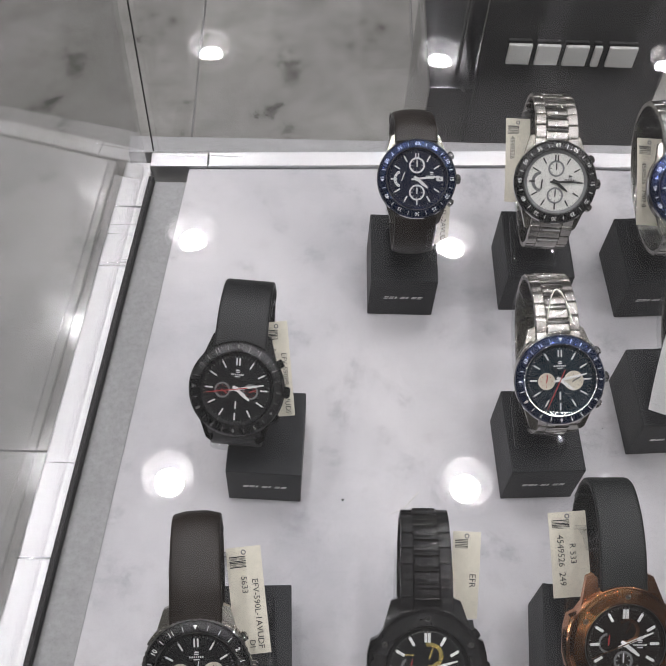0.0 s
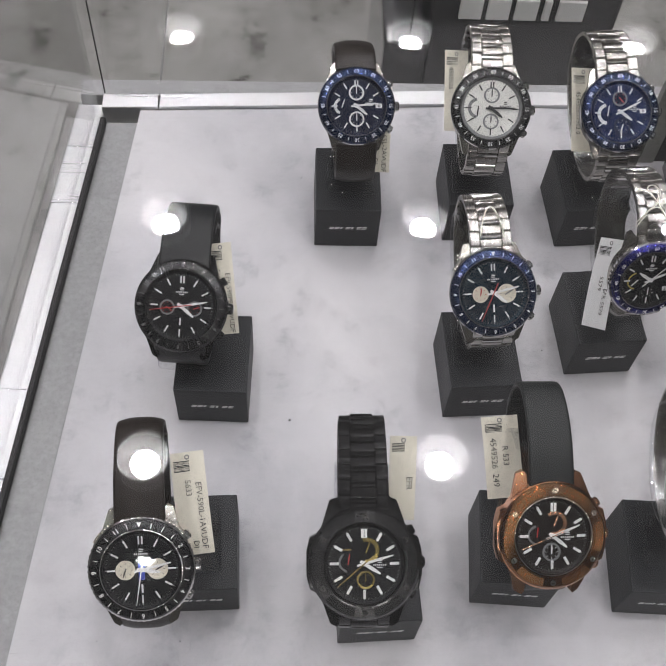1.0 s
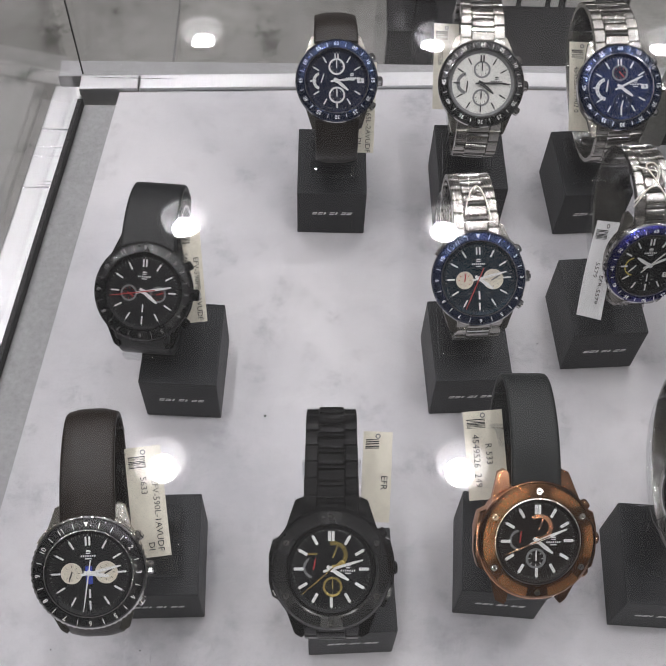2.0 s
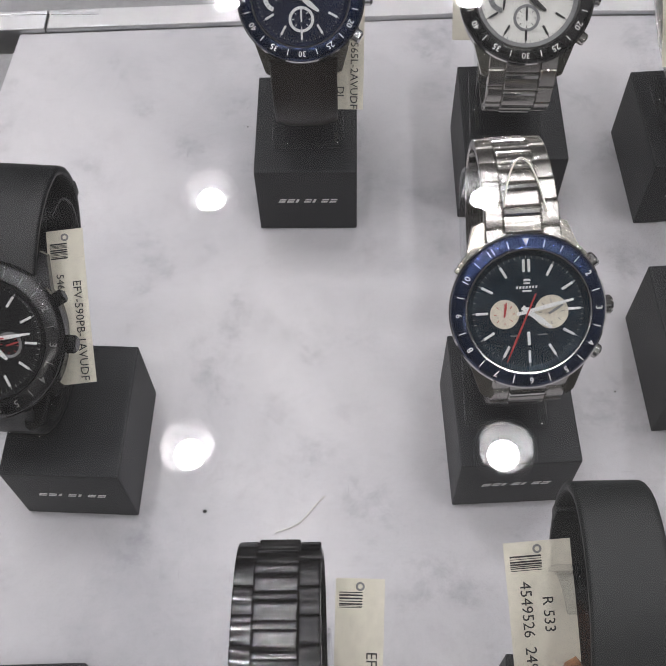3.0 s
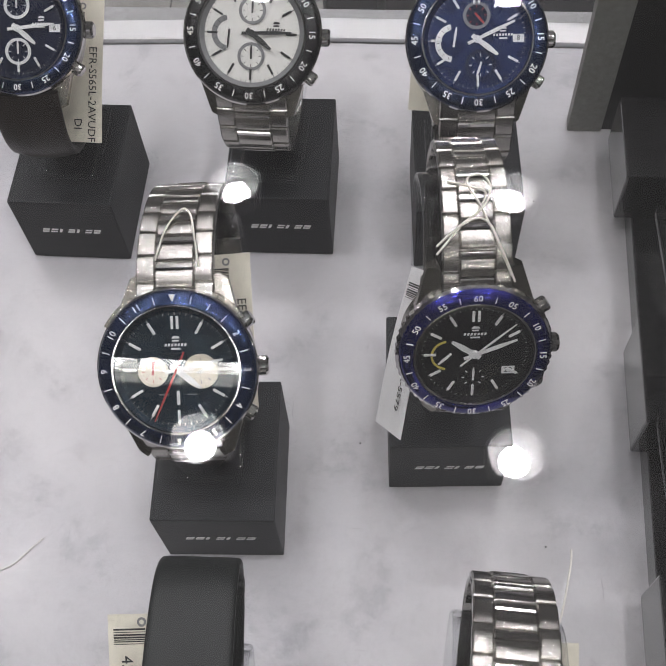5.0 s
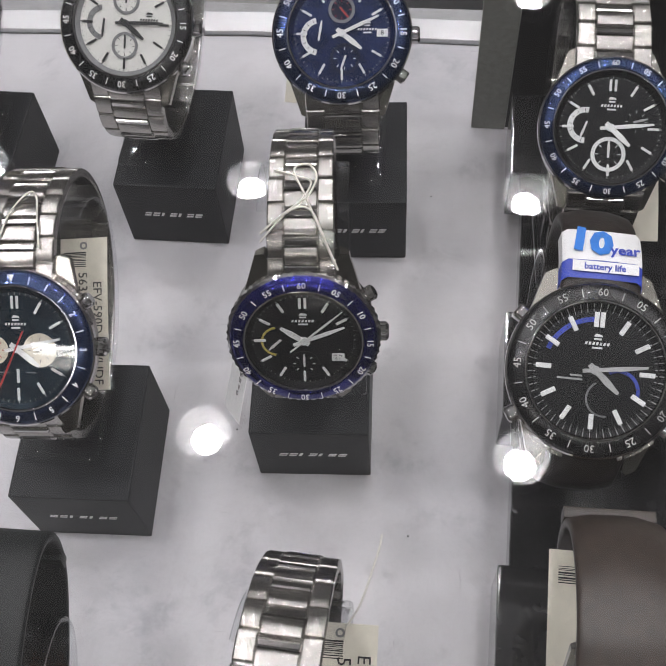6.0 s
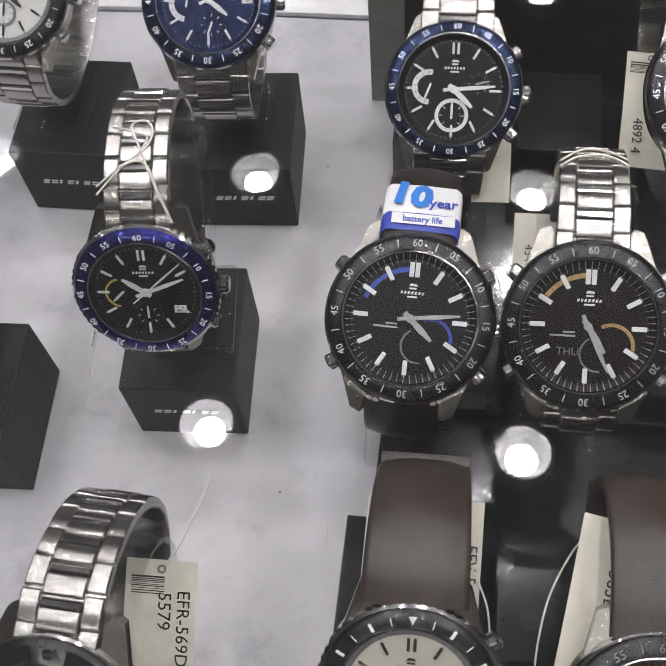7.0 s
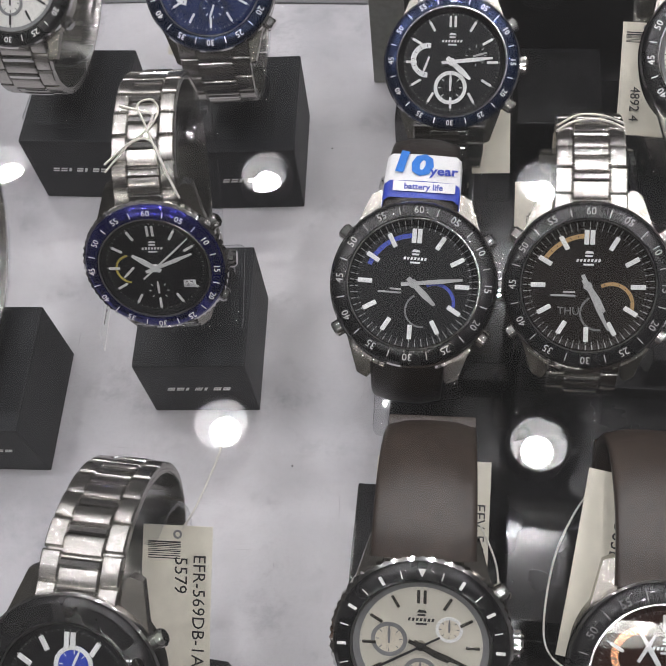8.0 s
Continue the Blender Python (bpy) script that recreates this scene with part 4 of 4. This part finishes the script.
watch("steel chronograph watch with black screwed bezel and dark dial", (0.1872, -0.2203, 0.1170), reach=0.82, R=0.0238, width=0.0210, tilt=33.7, turn=-1.4, roll=0.9, bezel="black_ring", screws=6, numbers="", dial_r=0.74, dial="dial_black", wide_marks=True,
      subs=(("ring", 0.0012, 0.0066, 0.0050, "azure", "lume", "lume", 20), ("ring", 0, -0.0078, 0.0045, "dial_black", "grey_print", "lume", 0), ("badge", 0.0075, 0.0)), hour=128, minute=70)

# ---------------------------------------------------------------- watches on the black tray
tray = tagged(new("display_tray"), "glossy black acrylic display tray with low ribs", "display tray")
part("base", prism([(0.2485, -0.40), (0.56, -0.40), (0.56, 0.074), (0.2530, 0.074)], 0.0004, 0.012, 0.0008), "acrylic_black", tray)
for y in (-0.083, 0.026, -0.215):
    part("rib", box(0.262, 0.555, y, y + 0.008, 0.0121, 0.020, 0.0008), "acrylic_black", tray)
for y in (-0.155, -0.060, 0.045):
    for x in (0.262, 0.312, 0.362):
        part("pad", box(x - 0.017, x + 0.017, y - 0.021, y + 0.021, 0.0121, 0.040, 0.001), "acrylic_black", tray)
board = tagged(new("back_board"), "black display board with a grey edge standing behind the tray", "display board")
part("edge", box(0.2298, 0.2450, 0.0800, 0.0860, 0.0004, 0.118, 0.0004), "board_grey", board, "grey upright edge strip")
part("face", box(0.2452, 0.56, 0.0815, 0.0860, 0.0004, 0.118), "board_black", board)

watch("steel chronograph watch with blue bezel and black dial", (0.2695, -0.0143, 0.1154), width=0.0255, reach=1.00, R=0.0219, tilt=32.8, turn=3.3, roll=2.0, bezel="navy", dial="dial_black", dial_r=0.82,
      subs=(("arc", -0.0078, 0.0006, 0.0056, 180, 370, "lume", "lume", 200), ("ring", -0.0002, -0.0082, 0.0054, "dial_black", "lume", "lume", 0), ("ring", 0.0078, 0.0022, 0.0046, "dial_black", "dial_black", "silver_print", 75), ("bar", 0.0075, 0.0005, 0.006, 0.0003, "grey_print")), hour=132, minute=84)
watch("black dial watch with blue scale, black strap and steel case", (0.2630, -0.1018, 0.1189), R=0.0236, both_sides=True, number_mat="silver_print", reach=0.78, width=0.0214, tilt=25.5, turn=2.5, roll=3.9, bezel="black_ring", dial="dial_black", wear="strap", strap_mat="leather_black", wide_marks=True, hands="silver_print", dial_r=0.80,
      subs=(("arc", 0.0, 0.0, 0.0145, 290, 355, "azure", "dial_black", 300, 0.09), ("arc", 0.0065, -0.0050, 0.0058, -30, 110, "azure", "dial_black", 80, 0.16), ("arc", 0.0030, -0.0075, 0.0050, 170, 330, "grey_print", "dial_black", 250, 0.10), ("bar", -0.0050, -0.0018, 0.0032, 0.0005, "silver_print"), ("bar", -0.0066, -0.0028, 0.0068, 0.0005, "silver_print")), hour=132, minute=82)
watch("steel watch with brown black dial and amber scale", (0.3114, -0.1020, 0.1224), R=0.0230, both_sides=True, number_mat="silver_print", reach=0.87, width=0.0206, tilt=33.3, turn=-4.2, roll=-4.6, bezel="black_ring", dial="dial_brown", wide_marks=True, hands="silver_print", dial_r=0.80,
      subs=(("arc", 0.0, 0.0, 0.0145, 300, 360, "orange", "dial_brown", 300, 0.09), ("arc", 0.0065, -0.0050, 0.0062, -30, 110, "orange", "dial_brown", 80, 0.16), ("arc", 0.0030, -0.0075, 0.0050, 170, 330, "grey_print", "dial_brown", 250, 0.10), ("bar", -0.0050, -0.0018, 0.0032, 0.0005, "silver_print"), ("bar", -0.0066, -0.0028, 0.0068, 0.0005, "silver_print"), ("word", -0.0050, -0.0072, "THU", 0.0030, "grey_print")), hour=146, minute=154)
watch("steel chronograph watch with cream dial and brown leather strap", (0.2714, -0.1996, 0.1060), width=0.0280, R=0.0224, number_mat="lume", reach=0.74, cuff=False, tilt=38.9, turn=0.2, roll=-1.0, bezel="black_ring", knurl=60, numbers="ticks", dial="dial_cream", mark="warm_steel", hands="warm_steel", wear="strap", strap_mat="leather",
      subs=(("ring", -0.0080, 0.001, 0.0046, "cream", "grey_print", "grey_print", 0), ("ring", 0.0070, 0.0045, 0.0034, "cream", "lume", "grey_print", 0), ("ring", 0.0, -0.0082, 0.0046, "cream", "grey_print", "grey_print", 0)), hour=118, minute=112, second=240, second_mat="ink")
watch("steel watch with dark rust dial and brown stitched leather strap", (0.3322, -0.2010, 0.0994), width=0.0245, reach=1.06, R=0.0240, cuff=False, tilt=29.7, turn=3.7, roll=2.4, bezel="black_ring", numbers="60", number_mat="grey_print", dial="dial_red", wear="strap", strap_mat="leather", sewn=True,
      subs=(("arc", -0.0060, 0.0050, 0.0075, 230, 370, "rose", "lume", 30, 0.25),), hour=100, minute=330)
watch("steel chronograph watch with white dial and black bezel", (0.3530, -0.0130, 0.1190), R=0.0238, tilt=31, turn=7, roll=0, bezel="black_ring", dial="dial_white", mark="ink", hands="ink",
      subs=(("ring", -0.0080, 0, 0.0046, "dial_white", "grey_print", "ink", 30), ("ring", 0, -0.0080, 0.0046, "dial_white", "grey_print", "ink", 0)))

# sticker on the strap of the watch with the blue scale
st = tagged(new("strap_sticker"), "blue and white battery sticker wrapped round a strap", "sticker")
st.matrix_basis = watch_pose((0.2630, -0.1018, 0.1189), 25.5, 2.5, 3.9)
spts = [(y, z) for y, z in reached(0.78)[:5]]


def wrap(y0, y1, mat, lift, w):
    """A printed field laid over the strap, from one distance along it to another."""
    sub, b, rows = even(spts, 0.001), bmesh.new(), []
    for p, d, u in sub[y0:y1]:
        n = Vector((-d.y, d.x)) * lift
        rows.append([b.verts.new((x, p.x + n.x - dz, p.y + n.y - dz)) for x, dz in ((-w, 0.0034), (-w * 0.96, 0.0012), (-w * 0.82, 0.0002), (0, 0), (w * 0.82, 0.0002), (w * 0.96, 0.0012), (w, 0.0034))])
    for p, q in zip(rows, rows[1:]):
        for k in range(6):
            b.faces.new((p[k], p[k + 1], q[k + 1], q[k]))
    bmesh.ops.recalc_face_normals(b, faces=b.faces[:])
    bmesh.ops.solidify(b, geom=b.faces[:], thickness=0.00012)
    return mesh_of(b, mat, 40)


def on_strap(k, lift, x):
    p, d, u = even(spts, 0.001)[k]
    n = Vector((-d.y, d.x)) * lift
    return Matrix.Translation((x, p.x + n.x, p.y + n.y)) @ Matrix.Rotation(math.atan2(d.y, d.x), 4, "X")


put("white_field", wrap(8, 19, "paper_white", 0.0030, 0.0114), st, label="white printed upper field")
put("blue_field", wrap(3, 9, "azure", 0.0029, 0.0114), st, label="blue printed lower field")
put("printed_word", text_mesh("10", 0.0115, "sky_print", 0.00005, 0.0006), st, on_strap(13, 0.0033, -0.0034) @ Matrix(((1.05, 0.28, 0, 0), (0, 1, 0, 0), (0, 0, 1, 0), (0, 0, 0, 1))))
put("printed_word", text_mesh("year", 0.0046, "azure", 0.00005, 0.0001), st, on_strap(11, 0.0032, 0.0060))
put("pale_strip", mesh_of(box(-0.0088, 0.0092, -0.0015, 0.0017, 0, 0.0001), "paper_white"), st, on_strap(6, 0.0032, 0.0005))
put("printed_word", text_mesh("battery life", 0.0026, "azure", 0.00004, 0.00006), st, on_strap(6, 0.0034, 0.0005))

# ---------------------------------------------------------------- paper tags and strings
tag("cream paper price tag beside a black strap", (-0.0578, -0.0610, 0.0900), (-0.0520, -0.1080, 0.0680), 0.0125, [("EFV-590PB-1AVUDF", 0.0040, 0.0028, -0.006), ("5463", 0.0036, -0.0026, 0.010)])
tag("cream paper price tag beside a leather strap", (0.0365, 0.0520, 0.1000), (0.0355, 0.0100, 0.0690), 0.0160, [("EFR-S565L-2AVUDF", 0.0042, 0.0042, -0.006), ("DI", 0.0042, -0.001, -0.017)])
tag("cream paper price tag behind a steel bracelet", (0.0870, 0.0850, 0.1000), (0.0860, 0.0370, 0.0780), 0.0150, [("4549526", 0.0042, -0.0035, 0.010)])
tag("cream paper price tag behind a steel bracelet", (0.1670, 0.0720, 0.1000), (0.1655, 0.0220, 0.0780), 0.0150, [("4549526 17902 0", 0.0040, -0.0035, 0.0)])
tag("white paper price tag hanging askew by its string", (0.1660, -0.0610, 0.1000), (0.1565, -0.1020, 0.0700), 0.0200, [("EFR-5579", 0.0040, 0.004, -0.008), ("5579", 0.0042, -0.001, 0.002)], mat="paper_white", curl=0.001, spin=-66)
tag("cream paper price tag beside a brown strap", (-0.0690, -0.1900, 0.0900), (-0.0620, -0.2360, 0.0690), 0.0170, [("EFV-590L-1AVUDF", 0.0042, 0.0042, -0.004), ("5633", 0.0042, -0.0010, 0.010), ("DI", 0.004, 0.0, -0.018)])
tag("cream paper price tag beside a black steel bracelet", (0.0420, -0.1780, 0.0850), (0.0410, -0.2150, 0.0620), 0.0140, [("EFR", 0.0045, 0.0035, 0.0)])
tag("cream paper price tag behind a black rubber strap", (0.0920, -0.1680, 0.0890), (0.0960, -0.2050, 0.0680), 0.0190, [("4549526  249", 0.0046, -0.0045, 0.0), ("R 533", 0.0044, 0.0015, 0.003)])
tag("cream paper price tag beside a steel bracelet", (0.1995, -0.1690, 0.0900), (0.2010, -0.2130, 0.0660), 0.0205, [("EFR-569DB-1AV", 0.0052, 0.0066, 0.002), ("5579", 0.0054, 0.0012, 0.0135)])
tag("cream paper price tag beside a steel bracelet", (0.1010, -0.0512, 0.0900), (0.1065, -0.0965, 0.0680), 0.0160, [("EFV-590D-2AVUDF", 0.0042, 0.0045, -0.004), ("5632", 0.0044, -0.0004, 0.012)])
tag("cream paper price tag behind a brown leather strap", (0.2715, -0.1430, 0.0890), (0.2715, -0.1900, 0.0800), 0.0330, [("EFV-540L-7AVUDF", 0.0046, 0.0135, -0.004)])
tag("cream paper price tag beside a stitched brown strap", (0.3215, -0.1480, 0.1000), (0.3140, -0.1960, 0.0860), 0.0150, [("EFR-563BL-5AVUDF", 0.0050, 0.0030, 0.003)], bars=False)
tag("cream paper price tag behind a steel bracelet", (0.3005, -0.0420, 0.0890), (0.3010, -0.0700, 0.0780), 0.0160, [("4549526", 0.0040, -0.003, 0.0)], bars=False)
tag("pale paper price tag beside a steel bracelet", (0.3380, 0.0300, 0.0900), (0.3360, -0.0120, 0.0780), 0.0170, [("4892 4", 0.0048, -0.003, -0.008)])
tag("cream paper price tag under a steel watch", (0.2835, -0.0080, 0.0900), (0.2845, -0.0320, 0.0800), 0.0130, bars=False)

violet_at = watch_pose((0.1808, -0.0905, 0.1032), 62.3, 6.5, 1.7)
for places in (((-0.0115, 0.011), (-0.005, 0.016), (0.002, 0.021), (0.0045, 0.027), (0.002, 0.031), (-0.002, 0.029), (0.001, 0.022), (0.005, 0.013), (0.0095, 0.003)),
               ((-0.0115, 0.009), (-0.003, 0.017), (0.003, 0.017), (0.007, 0.009), (0.0105, 0.001)), ((-0.0075, 0.029), (-0.001, 0.027), (0.003, 0.025), (0.0, 0.019))):
    thread("white tag string looped over a steel bracelet", [violet_at @ q for q in along(0.83, 1.0, places)], 0.00034)
chrono_at = watch_pose((0.0937, -0.0988, 0.1002), 36.6, 0.4, -3.4)
thread("thin white tag string over a steel bracelet", [chrono_at @ q for q in along(0.98, 1.0, ((-0.0055, 0.010), (-0.003, 0.019), (0.001, 0.026), (0.004, 0.024), (0.006, 0.016), (0.0075, 0.008)), 0.0032)], 0.00028)
amber_at = watch_pose((0.3114, -0.1020, 0.1224), 33.3, -4.2, -4.6)
thread("white tag string wound over the top of a bracelet", [amber_at @ q for q in along(0.87, 1.0, ((-0.0095, 0.024), (-0.005, 0.029), (0.001, 0.031), (0.006, 0.029), (0.0095, 0.025)))], 0.00034)
thread("white tag string wound over the top of a bracelet", [amber_at @ q for q in along(0.87, 1.0, ((-0.0095, 0.026), (-0.003, 0.033), (0.004, 0.032), (0.0095, 0.027)), 0.003)], 0.00034)
thread("thin white tag string lying against a strap", [(0.3180, -0.1500, 0.1000), (0.3120, -0.1560, 0.0930), (0.3060, -0.1700, 0.0860), (0.3040, -0.1900, 0.0820), (0.3090, -0.1990, 0.0900), (0.3130, -0.1960, 0.0960)])
thread("thin white tag string beside a strap", [(0.2855, -0.1630, 0.0920), (0.2900, -0.1720, 0.0890), (0.2915, -0.1820, 0.0880)])
thread("thin white tag string standing up from a tag", [(0.2010, -0.1700, 0.0905), (0.2045, -0.1640, 0.0930), (0.2080, -0.1490, 0.0920), (0.2085, -0.1440, 0.0915)])
thread("thin clear plastic tag pin lying on the deck", [(0.0290, -0.1228, 0.0010), (0.0255, -0.1262, 0.0006), (0.0190, -0.1336, 0.0006), (0.0105, -0.1372, 0.0006)], 0.00022)
crumb = tagged(part("crumb", lathe([(0.0001, 0.0), (0.0007, 0.0001), (0.0008, 0.0006), (0.0001, 0.0009)], 8), "ink", m=pose(-0.0168, -0.1290, 0.0002)), "tiny black crumb on the white deck", "crumb")
for k, (x, y) in enumerate(((-0.075, -0.262), (-0.120, -0.262), (0.1450, -0.078), (0.2140, 0.040), (-0.010, 0.060), (0.215, -0.115))):
    b2 = lathe([(0.0001, 0.0), (0.0004, 0.0001), (0.0004, 0.0003), (0.0001, 0.0004)], 6)
    tagged(part("crumb", b2, "ink", m=pose(x, y, 0.0002)), "tiny dark speck of dirt on the deck", "crumb")

# ---------------------------------------------------------------- floor tiles
slab = tagged(bpy.data.objects["floor"], kind="structure")
tx0, ty0, tw, tl = -0.268, 0.30, 0.425, 1.20
tile = mesh_of(box(0.0012, tw - 0.0012, 0.0012, tl - 0.0012, -0.0055, 0.0, 0.001, 1), "floor")
for i in range(-11, 12):
    for j in range(-4, 4):
        x, y = tx0 + tw * i, ty0 + tl * j
        if -RX < x < RX - tw and -RY < y < RY - tl:
            put("tile", tile, slab, pose(x, y, FLOOR))
